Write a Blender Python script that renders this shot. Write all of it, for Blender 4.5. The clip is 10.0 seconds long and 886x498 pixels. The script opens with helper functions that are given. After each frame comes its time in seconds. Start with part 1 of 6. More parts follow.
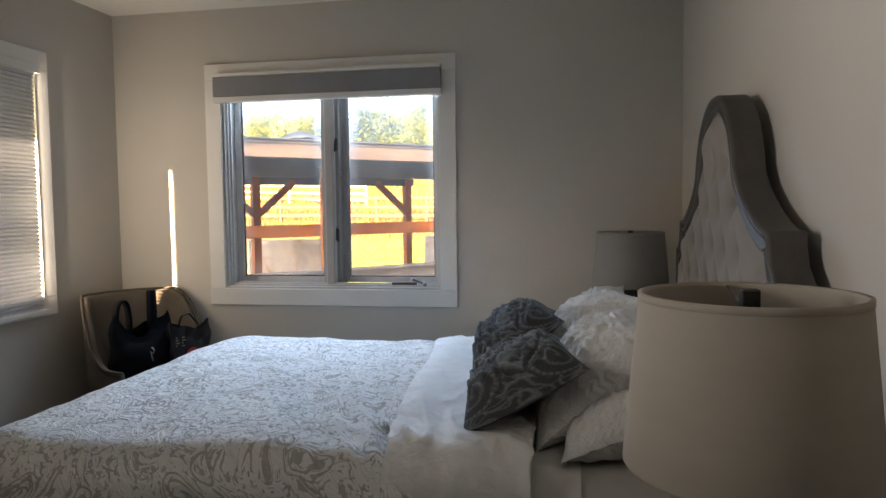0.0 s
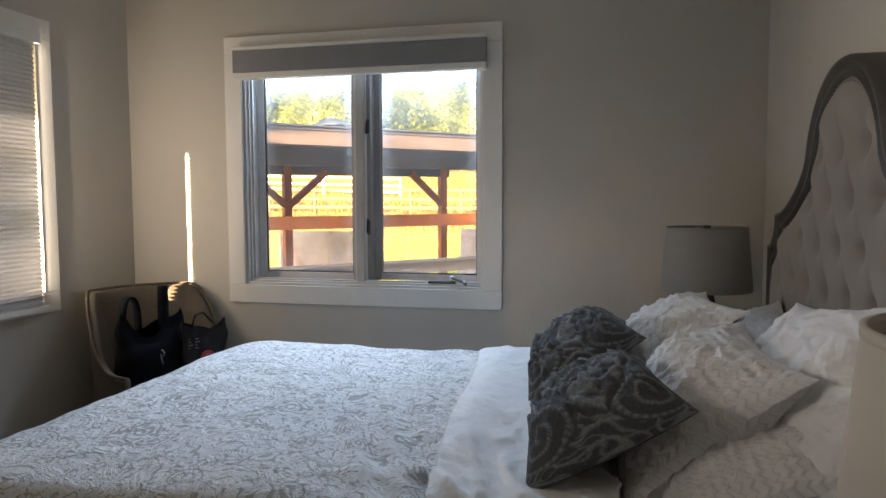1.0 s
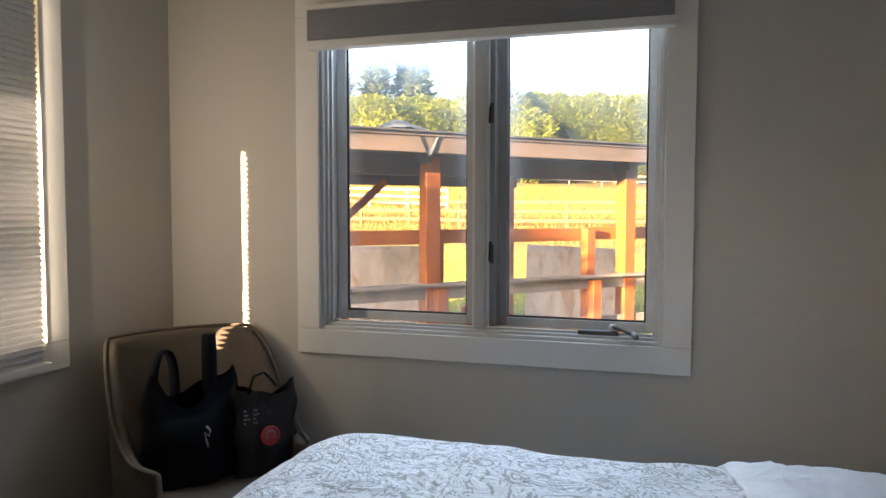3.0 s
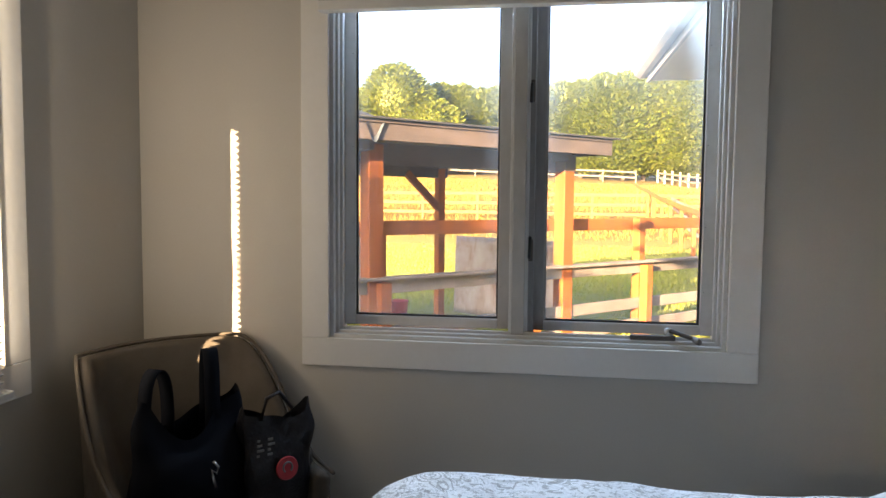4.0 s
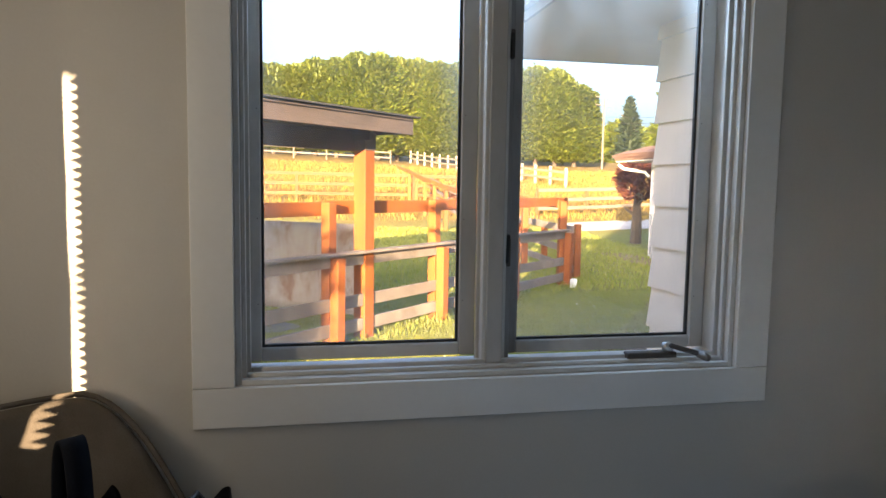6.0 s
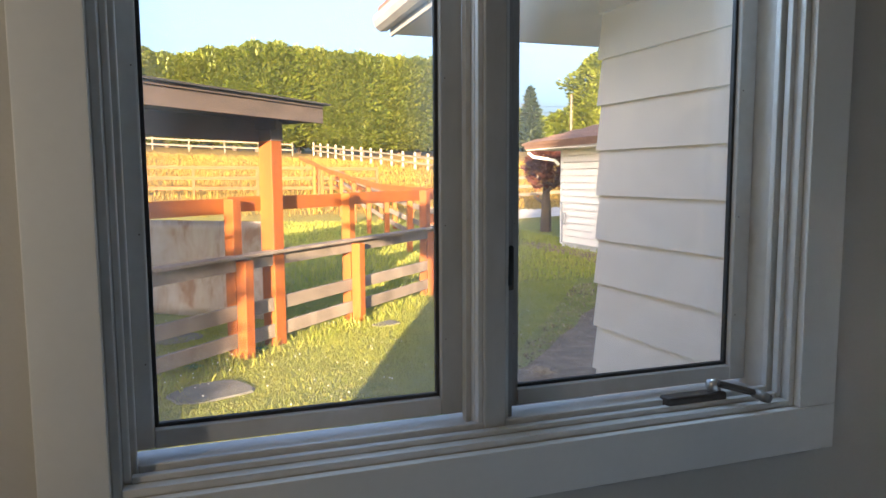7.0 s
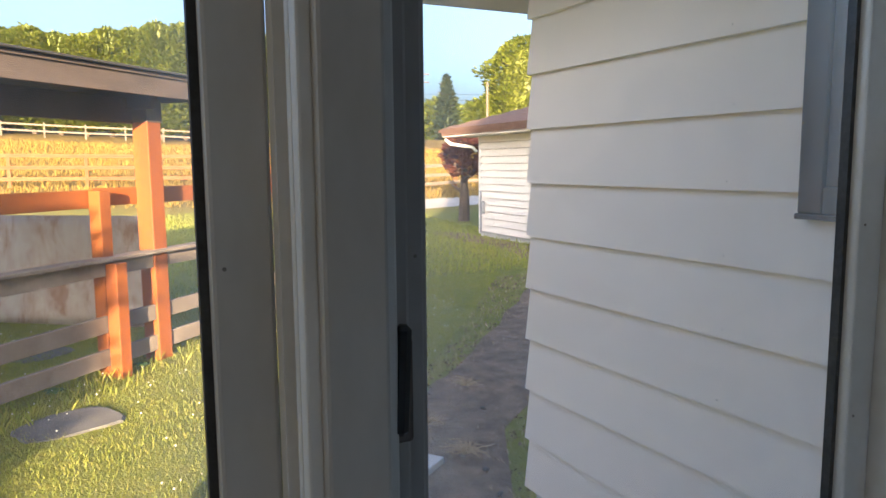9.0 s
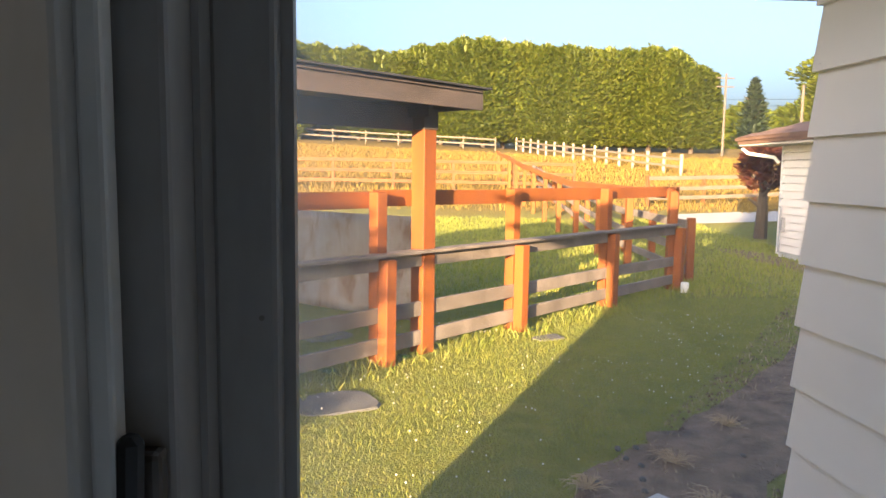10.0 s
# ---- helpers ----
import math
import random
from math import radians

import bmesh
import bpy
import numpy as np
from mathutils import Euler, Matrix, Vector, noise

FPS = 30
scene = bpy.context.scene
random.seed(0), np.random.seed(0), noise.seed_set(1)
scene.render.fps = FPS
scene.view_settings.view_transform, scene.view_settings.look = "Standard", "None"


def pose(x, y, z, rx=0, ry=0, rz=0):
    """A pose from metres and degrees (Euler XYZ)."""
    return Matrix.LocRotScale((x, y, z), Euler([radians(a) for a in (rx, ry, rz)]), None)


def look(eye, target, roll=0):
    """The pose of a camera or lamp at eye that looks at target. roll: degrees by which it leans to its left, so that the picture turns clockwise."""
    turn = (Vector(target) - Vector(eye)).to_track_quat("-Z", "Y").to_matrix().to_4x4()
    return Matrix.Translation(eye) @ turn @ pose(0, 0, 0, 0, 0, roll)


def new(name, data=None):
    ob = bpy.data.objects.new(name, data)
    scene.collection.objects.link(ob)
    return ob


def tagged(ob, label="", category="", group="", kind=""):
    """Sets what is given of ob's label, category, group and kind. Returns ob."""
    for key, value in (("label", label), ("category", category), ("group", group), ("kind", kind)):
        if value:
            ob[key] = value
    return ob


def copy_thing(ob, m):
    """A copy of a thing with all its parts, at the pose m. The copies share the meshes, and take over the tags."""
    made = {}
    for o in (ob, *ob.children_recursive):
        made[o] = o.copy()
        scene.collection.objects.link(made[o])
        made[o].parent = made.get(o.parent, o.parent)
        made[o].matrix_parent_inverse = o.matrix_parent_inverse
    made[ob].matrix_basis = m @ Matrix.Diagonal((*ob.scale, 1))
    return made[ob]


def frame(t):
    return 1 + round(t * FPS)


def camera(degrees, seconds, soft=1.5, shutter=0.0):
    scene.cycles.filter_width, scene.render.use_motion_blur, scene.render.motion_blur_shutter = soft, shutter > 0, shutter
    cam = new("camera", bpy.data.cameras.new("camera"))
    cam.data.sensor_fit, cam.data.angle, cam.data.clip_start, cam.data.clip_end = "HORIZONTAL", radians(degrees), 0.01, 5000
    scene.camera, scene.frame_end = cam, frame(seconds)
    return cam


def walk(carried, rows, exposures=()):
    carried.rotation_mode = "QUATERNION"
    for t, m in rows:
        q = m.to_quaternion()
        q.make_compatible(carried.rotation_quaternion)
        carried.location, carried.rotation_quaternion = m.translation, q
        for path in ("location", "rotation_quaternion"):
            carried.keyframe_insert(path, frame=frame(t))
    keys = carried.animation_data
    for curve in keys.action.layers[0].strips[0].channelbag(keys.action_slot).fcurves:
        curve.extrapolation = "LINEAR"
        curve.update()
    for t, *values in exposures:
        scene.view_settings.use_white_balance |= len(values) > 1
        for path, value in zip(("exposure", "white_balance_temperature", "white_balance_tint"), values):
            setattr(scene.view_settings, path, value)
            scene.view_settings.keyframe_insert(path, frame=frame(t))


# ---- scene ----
cam = camera(64.0, 10.0)
PATH = [
    (0, (1.274, -3.614, 1.327), (0.915, -1.651, 1.206), -0.7),
    (0.5, (1.204, -3.44, 1.328), (0.811, -1.483, 1.199), -0.4),
    (1, (1.156, -3.219, 1.311), (0.705, -1.276, 1.171), -0.2),
    (1.5, (1.101, -2.977, 1.318), (0.577, -1.052, 1.179), -0.2),
    (2, (0.956, -2.743, 1.326), (0.377, -0.832, 1.2), -0.1),
    (2.5, (0.778, -2.55, 1.315), (0.173, -0.647, 1.203), -0.0),
    (3, (0.561, -2.363, 1.323), (-0.002, -0.447, 1.216), 0.1),
    (4.5, (-0.119, -2.047, 1.316), (-0.227, -0.055, 1.17), 0.8),
    (5, (-0.282, -1.898, 1.31), (-0.201, 0.094, 1.152), 1.1),
    (5.5, (-0.435, -1.771, 1.332), (-0.185, 0.206, 1.162), 1.2),
    (7, (-0.473, -1.039, 1.336), (0.176, 0.841, 1.13), -0.3),
    (7.5, (-0.397, -0.806, 1.318), (0.373, 1.028, 1.104), -0.7),
    (8, (-0.303, -0.585, 1.324), (0.566, 1.202, 1.091), -1.3),
    (8.5, (-0.246, -0.418, 1.323), (0.683, 1.337, 1.084), -1.1),
    (9, (-0.137, -0.343, 1.315), (0.722, 1.447, 1.076), -0.5),
    (9.5, (0.04, -0.272, 1.312), (0.547, 1.649, 1.081), 0.3),
    (10, (0.131, -0.22, 1.321), (0.225, 1.766, 1.101), 0.8),
]
walk(cam, [(t, look(eye, target, roll)) for t, eye, target, roll in PATH],
     exposures=[(0, 3.88, 6450, 18), (3, 3.56, 6600, 18), (4.5, 3.40, 6450, 17), (5.5, 3.20, 6250, 16), (7.0, 2.76, 6050, 14), (9.0, 2.66, 5900, 13), (10, 2.52, 6300, 15)])

# ---- light ----
SUN_E = radians(9.5)
SUN_H = Vector((0.43, 0.90, 0)).normalized()
SUN_WAY = Vector((SUN_H.x * math.cos(SUN_E), SUN_H.y * math.cos(SUN_E), -math.sin(SUN_E)))
world = bpy.data.worlds.new("world")
scene.world = world
world.use_nodes = True
wn = world.node_tree.nodes
sky = wn.new("ShaderNodeTexSky")
sky.sky_type = "NISHITA"
sky.sun_disc = False
sky.sun_elevation = SUN_E
sky.sun_rotation = math.atan2(-SUN_H.x, -SUN_H.y)
sky.air_density = 0.7
sky.dust_density = 7.0
sky.ozone_density = 1.3
world.node_tree.links.new(sky.outputs[0], wn["Background"].inputs[0])
wn["Background"].inputs[1].default_value = 0.13
sun_data = bpy.data.lights.new("sun", "SUN")
sun_data.energy = 5.0
sun_data.angle = radians(0.53)
sun_data.color = (1.0, 0.72, 0.40)
sun = new("sun", sun_data)
sun.matrix_world = look(tuple(-20 * SUN_WAY), (0, 0, 0))


# fill lamp set in an added, unseen window behind the camera
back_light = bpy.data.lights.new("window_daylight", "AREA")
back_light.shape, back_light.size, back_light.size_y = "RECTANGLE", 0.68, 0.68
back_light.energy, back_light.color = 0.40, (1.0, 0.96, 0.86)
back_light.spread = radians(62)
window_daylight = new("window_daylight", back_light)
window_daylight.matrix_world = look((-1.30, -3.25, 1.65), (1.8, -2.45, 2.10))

# added lamp under the eave, steeply boosting skylight through the garden window
sky_light = bpy.data.lights.new("garden_window_skylight", "AREA")
sky_light.shape, sky_light.size, sky_light.size_y = "RECTANGLE", 1.15, 0.22
sky_light.energy, sky_light.color = 1.75, (0.53, 0.76, 1.0)
sky_light.spread = radians(85)
garden_window_skylight = new("garden_window_skylight", sky_light)
garden_window_skylight.matrix_world = look((0.0, 0.30, 2.03), (0.2, -1.3, 0.78))


# added strip lamp past the edge of the west shade, to brighten the corner
gap_data = bpy.data.lights.new("shade_gap_daylight", "AREA")
gap_data.shape, gap_data.size, gap_data.size_y = "RECTANGLE", 0.010, 1.05
gap_data.energy, gap_data.color = 0.31, (1.0, 0.85, 0.60)
shade_gap_daylight = new("shade_gap_daylight", gap_data)
shade_gap_daylight.matrix_world = look((-1.212, -0.631, 1.45), (-0.42, -0.19, 1.45))


# ---- materials ----
def node(nt, kind, **inputs):
    n = nt.nodes.new(kind)
    for k, v in inputs.items():
        n.inputs[k.replace("_", " ")].default_value = v
    return n


def base(name, rough=0.6, metal=0.0):
    m = bpy.data.materials.new(name)
    m.use_nodes = True
    b = m.node_tree.nodes["Principled BSDF"]
    b.inputs["Roughness"].default_value = rough
    b.inputs["Metallic"].default_value = metal
    return m, m.node_tree, b


def coords(nt, kind="Object", scale=(1, 1, 1)):
    c = nt.nodes.new("ShaderNodeTexCoord")
    mp = nt.nodes.new("ShaderNodeMapping")
    mp.inputs["Scale"].default_value = scale
    nt.links.new(c.outputs[kind], mp.inputs[0])
    return mp.outputs[0]


def noisy(nt, vec, scale, detail=4.0, rough=0.55, distort=0.0):
    n = node(nt, "ShaderNodeTexNoise", Scale=scale, Detail=detail, Roughness=rough, Distortion=distort)
    nt.links.new(vec, n.inputs["Vector"])
    return n.outputs[0]


def ramp(nt, fac, stops):
    r = nt.nodes.new("ShaderNodeValToRGB")
    e = r.color_ramp.elements
    while len(e) < len(stops):
        e.new(0.5)
    for el, (p, c) in zip(e, stops):
        el.position, el.color = p, (*c, 1)
    nt.links.new(fac, r.inputs[0])
    return r.outputs[0]


def mixed(nt, a, b, fac, how="MIX"):
    m = nt.nodes.new("ShaderNodeMix")
    m.data_type, m.blend_type = "RGBA", how
    for sock, v in ((m.inputs[0], fac), (m.inputs[6], a), (m.inputs[7], b)):
        if isinstance(v, (int, float)):
            sock.default_value = v
        elif isinstance(v, tuple):
            sock.default_value = (*v, 1)
        else:
            nt.links.new(v, sock)
    return m.outputs[2]


def calc(nt, how, a, b=None, c=None):
    m = nt.nodes.new("ShaderNodeMath")
    m.operation = how
    for i, v in enumerate((a, b, c)):
        if v is None:
            continue
        if isinstance(v, (int, float)):
            m.inputs[i].default_value = v
        else:
            nt.links.new(v, m.inputs[i])
    return m.outputs[0]


def bumped(nt, b, height, strength=0.3, dist=0.01):
    n = node(nt, "ShaderNodeBump", Strength=strength, Distance=dist)
    nt.links.new(height, n.inputs["Height"])
    nt.links.new(n.outputs[0], b.inputs["Normal"])


def plain(name, c1, c2, scale=3.0, fine=80.0, rough=0.6, metal=0.0, bump=0.2, dist=0.004, kind="Object", stretch=(1, 1, 1), piece=0.0):
    """Two colours mixed by a broad and a fine noise, with a fine relief; piece: how much single pieces differ."""
    m, nt, b = base(name, rough, metal)
    v = coords(nt, kind, stretch)
    broad = noisy(nt, v, scale, 3)
    fin = noisy(nt, v, fine, 3)
    fac = calc(nt, "ADD", calc(nt, "MULTIPLY", broad, 0.7), calc(nt, "MULTIPLY", fin, 0.3))
    col = ramp(nt, fac, [(0.3, c1), (0.7, c2)])
    if piece:
        info = nt.nodes.new("ShaderNodeObjectInfo")
        k = calc(nt, "MULTIPLY_ADD", info.outputs["Random"], piece, 1 - piece / 2)
        col = mixed(nt, col, k, 1.0, "MULTIPLY")
    nt.links.new(col, b.inputs["Base Color"])
    bumped(nt, b, fin, bump, dist)
    return m


def creased(name, c1, c2):
    """Cotton with fine sharp creases."""
    m, nt, b = base(name, 0.9)
    v = coords(nt)
    n1 = noisy(nt, v, 9, 3, 0.5, 1.2)
    n2 = noisy(nt, v, 24, 3, 0.5, 0.8)
    fin = noisy(nt, v, 300, 2)
    nt.links.new(ramp(nt, n1, [(0.3, c1), (0.7, c2)]), b.inputs["Base Color"])
    ridge = calc(nt, "ADD", calc(nt, "ABSOLUTE", calc(nt, "SUBTRACT", n1, 0.5)), calc(nt, "MULTIPLY", calc(nt, "ABSOLUTE", calc(nt, "SUBTRACT", n2, 0.5)), 0.45))
    bumped(nt, b, calc(nt, "ADD", ridge, calc(nt, "MULTIPLY", fin, 0.02)), 0.42, 0.03)
    return m


M_WALL = plain("wall_paint", (0.50, 0.475, 0.43), (0.55, 0.525, 0.48), 1.2, 140, 0.75, bump=0.12, dist=0.003)
M_CEIL = plain("ceiling_paint", (0.74, 0.72, 0.67), (0.78, 0.76, 0.71), 1.5, 120, 0.85, bump=0.25, dist=0.004)
M_FLOOR = plain("floor_carpet", (0.20, 0.17, 0.14), (0.27, 0.23, 0.19), 6, 300, 0.95, bump=0.6, dist=0.01)
M_TRIM = plain("white_trim_paint", (0.74, 0.73, 0.70), (0.80, 0.79, 0.76), 4, 60, 0.42, bump=0.06, dist=0.002)
M_SASH = plain("worn_white_sash_paint", (0.58, 0.565, 0.53), (0.72, 0.71, 0.69), 7, 50, 0.4, bump=0.1, dist=0.002)
# white post paint darkened in colour, standing in for its backlit shade
M_POST = plain("shaded_white_post_paint", (0.40, 0.385, 0.36), (0.54, 0.525, 0.50), 8, 50, 0.45, bump=0.1, dist=0.002, stretch=(1, 1, 0.4))
M_SEAL = plain("worn_black_seal", (0.02, 0.02, 0.02), (0.07, 0.07, 0.07), 20, 200, 0.7)
# sash paint darkened, mostly to put in the shade beside the centre post
M_DARKSASH = plain("shade_dark_sash_paint", (0.25, 0.235, 0.22), (0.40, 0.385, 0.37), 9, 60, 0.55, bump=0.12, dist=0.002, stretch=(1, 1, 0.3))
M_BRONZE = plain("bronze_metal", (0.07, 0.058, 0.048), (0.12, 0.10, 0.085), 12, 120, 0.45, metal=0.5, bump=0.05)
M_SATIN = plain("satin_nickel", (0.55, 0.54, 0.52), (0.66, 0.65, 0.63), 12, 120, 0.35, metal=0.9, bump=0.05)
M_BLACK = plain("black_metal", (0.012, 0.012, 0.012), (0.03, 0.03, 0.03), 12, 120, 0.45, metal=0.3, bump=0.05)
M_GREYCELL = plain("grey_pleated_fabric", (0.27, 0.275, 0.29), (0.33, 0.335, 0.35), 5, 200, 0.9)
M_WOODFR = plain("dark_grey_brown_wood", (0.045, 0.038, 0.034), (0.085, 0.072, 0.062), 5, 90, 0.5, bump=0.15, stretch=(1, 1, 0.15))
M_PEWTER = plain("dull_pewter", (0.20, 0.185, 0.165), (0.28, 0.26, 0.235), 12, 120, 0.45, metal=0.6, bump=0.05)
M_TUFT = plain("taupe_linen", (0.24, 0.215, 0.195), (0.295, 0.27, 0.245), 5, 420, 0.9, bump=0.3, dist=0.002)
M_WHITECLOTH = plain("white_cotton", (0.72, 0.70, 0.68), (0.82, 0.80, 0.78), 5, 300, 0.9, bump=0.15, dist=0.002)
M_CREASED = creased("creased_white_cotton", (0.72, 0.71, 0.70), (0.82, 0.81, 0.80))
M_MATT = plain("grey_sheet", (0.36, 0.34, 0.305), (0.43, 0.41, 0.37), 6, 300, 0.9)
M_FLATSHEET = plain("pale_grey_flat_sheet", (0.56, 0.545, 0.52), (0.64, 0.62, 0.595), 6, 300, 0.9)
M_SHADE = plain("linen_lampshade", (0.34, 0.305, 0.25), (0.40, 0.36, 0.30), 4, 500, 0.9, bump=0.3, dist=0.001, stretch=(1, 1, 3))
M_GREYSHADE = plain("grey_linen_lampshade", (0.23, 0.226, 0.22), (0.28, 0.273, 0.265), 4, 500, 0.9, bump=0.3, dist=0.001, stretch=(1, 1, 3))
M_STAND = plain("dark_nightstand_wood", (0.05, 0.04, 0.034), (0.09, 0.075, 0.06), 5, 90, 0.5, stretch=(0.2, 1, 1))
M_CHAIR = plain("brown_grey_tweed", (0.085, 0.073, 0.060), (0.135, 0.117, 0.098), 8, 350, 0.95, bump=0.5, dist=0.003)
M_NAVY = plain("navy_canvas", (0.004, 0.005, 0.008), (0.009, 0.011, 0.017), 8, 400, 0.85, bump=0.3, dist=0.002)
M_BLACKBAG = plain("black_coated_bag", (0.008, 0.008, 0.010), (0.02, 0.02, 0.024), 10, 90, 0.3, bump=0.4, dist=0.01)
M_NAVY.node_tree.nodes["Principled BSDF"].inputs["Specular IOR Level"].default_value = 0.12
M_BLACKBAG.node_tree.nodes["Principled BSDF"].inputs["Specular IOR Level"].default_value = 0.3
M_CHAIR.node_tree.nodes["Principled BSDF"].inputs["Specular IOR Level"].default_value = 0.15
M_RED = plain("red_print", (0.42, 0.02, 0.03), (0.48, 0.03, 0.04), 10, 100, 0.5)
M_WHITEINK = plain("white_print", (0.16, 0.16, 0.16), (0.22, 0.22, 0.22), 10, 100, 0.6)
M_SIDING = plain("cream_lap_siding", (0.80, 0.75, 0.69), (0.86, 0.81, 0.75), 2, 60, 0.6, bump=0.12, dist=0.003, stretch=(1, 0.3, 1), piece=0.05)
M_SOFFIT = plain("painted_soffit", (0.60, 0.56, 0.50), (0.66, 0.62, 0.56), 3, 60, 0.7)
# gutter grey is part weathering, part cool shade put into the colour
M_GUTTER = plain("weathered_shaded_gutter", (0.27, 0.285, 0.31), (0.38, 0.395, 0.42), 5, 80, 0.5)
M_DKWIN = plain("dark_grey_window_frame", (0.06, 0.06, 0.062), (0.09, 0.09, 0.092), 8, 80, 0.5)
M_SHINGLE = plain("brown_roof_shingle", (0.13, 0.07, 0.045), (0.22, 0.125, 0.085), 6, 40, 0.9, bump=0.5, dist=0.02, piece=0.3)
M_STAIN = plain("orange_stained_timber", (0.17, 0.044, 0.005), (0.33, 0.095, 0.009), 3, 45, 0.75, bump=0.35, dist=0.006, stretch=(1, 1, 0.2), piece=0.25)
M_STAINFAR = plain("far_orange_timber", (0.13, 0.045, 0.012), (0.20, 0.075, 0.022), 3, 45, 0.8, piece=0.2)
M_GREYWOOD = plain("weathered_grey_timber", (0.13, 0.105, 0.085), (0.27, 0.225, 0.19), 4, 45, 0.9, bump=0.5, dist=0.008, piece=0.3)
M_BEAM = plain("dark_weathered_beam", (0.055, 0.042, 0.036), (0.115, 0.088, 0.072), 3, 40, 0.9, bump=0.4, dist=0.006)
M_FASCIA = plain("weathered_red_brown_board", (0.045, 0.036, 0.032), (0.12, 0.090, 0.076), 2.5, 30, 0.8, bump=0.4, dist=0.006, stretch=(0.5, 0.5, 2))
M_FELT = plain("black_roof_felt", (0.02, 0.02, 0.022), (0.045, 0.043, 0.042), 4, 60, 0.95)
M_TARP = plain("faded_blue_tarp", (0.03, 0.04, 0.05), (0.06, 0.075, 0.09), 4, 60, 0.9)
M_CREAMPOST = plain("cream_fence_paint", (0.30, 0.26, 0.20), (0.40, 0.35, 0.27), 4, 50, 0.8, piece=0.15)
M_FARGREY = plain("far_grey_rail", (0.12, 0.095, 0.07), (0.18, 0.145, 0.11), 4, 40, 0.9)
M_STONE = plain("grey_paving_stone", (0.09, 0.088, 0.085), (0.17, 0.165, 0.16), 5, 60, 0.85, bump=0.4, dist=0.01)
M_BLOCK = plain("pale_concrete_block", (0.50, 0.50, 0.49), (0.60, 0.60, 0.585), 5, 60, 0.9, bump=0.4, dist=0.008)
M_WHITEPL = plain("white_plastic", (0.70, 0.70, 0.68), (0.78, 0.78, 0.76), 8, 80, 0.4)
M_BUCKET = plain("red_plastic_bucket", (0.50, 0.04, 0.06), (0.58, 0.06, 0.08), 8, 80, 0.45)
M_GRAVEL = plain("pale_gravel", (0.36, 0.34, 0.31), (0.52, 0.50, 0.46), 3, 30, 0.95, bump=0.6, dist=0.02)
M_MULCH = plain("dark_bark_mulch", (0.085, 0.058, 0.038), (0.30, 0.22, 0.15), 5, 40, 0.95, bump=0.9, dist=0.03)
M_STRAW = plain("dry_straw", (0.40, 0.31, 0.19), (0.58, 0.46, 0.29), 3, 30, 0.9)
M_GOLD = plain("dry_pasture_grass", (0.15, 0.10, 0.011), (0.225, 0.145, 0.019), 1.0, 30, 0.9)
M_CLOVER = plain("white_clover_petals", (0.55, 0.55, 0.48), (0.68, 0.68, 0.60), 8, 90, 0.8)
M_BARK = plain("tree_bark", (0.06, 0.045, 0.033), (0.12, 0.09, 0.065), 3, 30, 0.95, bump=0.6, dist=0.02)
M_POLE = plain("utility_pole_wood", (0.09, 0.075, 0.06), (0.14, 0.12, 0.10), 3, 30, 0.9)


def rusty():
    m, nt, b = base("rusty_galvanised_sheet", 0.6, 0.1)
    v = coords(nt, "Object", (1.6, 1.6, 0.8))
    n1 = noisy(nt, v, 2.2, 5, 0.6, 0.6)
    n2 = noisy(nt, v, 14, 4)
    f = calc(nt, "ADD", calc(nt, "MULTIPLY", n1, 0.8), calc(nt, "MULTIPLY", n2, 0.25))
    nt.links.new(ramp(nt, f, [(0.42, (0.44, 0.40, 0.37)), (0.56, (0.38, 0.32, 0.28)), (0.68, (0.27, 0.17, 0.12)), (0.82, (0.15, 0.085, 0.06))]), b.inputs["Base Color"])
    bumped(nt, b, n2, 0.2, 0.004)
    return m


def leaves(name, c1, c2, c3, gloss=0.5):
    """Foliage: every spray takes its own tint, and light comes through."""
    m, nt, b = base(name, gloss)
    g = nt.nodes.new("ShaderNodeNewGeometry")
    info = nt.nodes.new("ShaderNodeObjectInfo")
    f = calc(nt, "ADD", calc(nt, "MULTIPLY", g.outputs["Random Per Island"], 0.75), calc(nt, "MULTIPLY", info.outputs["Random"], 0.25))
    col = ramp(nt, f, [(0.05, c1), (0.5, c2), (0.95, c3)])
    nt.links.new(col, b.inputs["Base Color"])
    tr = nt.nodes.new("ShaderNodeBsdfTranslucent")
    nt.links.new(col, tr.inputs[0])
    mx = nt.nodes.new("ShaderNodeMixShader")
    mx.inputs[0].default_value = 0.4
    nt.links.new(b.outputs[0], mx.inputs[1])
    nt.links.new(tr.outputs[0], mx.inputs[2])
    nt.links.new(mx.outputs[0], nt.nodes["Material Output"].inputs[0])
    return m


M_RUST = rusty()
M_HEDGE = leaves("conifer_foliage", (0.078, 0.115, 0.013), (0.15, 0.185, 0.020), (0.245, 0.265, 0.034), 0.6)
M_TREE = leaves("broad_leaf_foliage", (0.085, 0.12, 0.014), (0.155, 0.19, 0.023), (0.25, 0.27, 0.04), 0.5)
M_REDLEAF = leaves("red_brown_foliage", (0.09, 0.03, 0.025), (0.15, 0.05, 0.035), (0.22, 0.09, 0.05), 0.5)
M_FIR = leaves("dark_fir_foliage", (0.025, 0.04, 0.02), (0.05, 0.075, 0.035), (0.09, 0.115, 0.06), 0.7)
M_GRASS = leaves("meadow_grass_blades", (0.17, 0.235, 0.028), (0.27, 0.31, 0.038), (0.40, 0.37, 0.075), 0.6)
M_WEED = leaves("broad_weed_leaves", (0.05, 0.11, 0.025), (0.08, 0.16, 0.035), (0.12, 0.2, 0.05), 0.5)


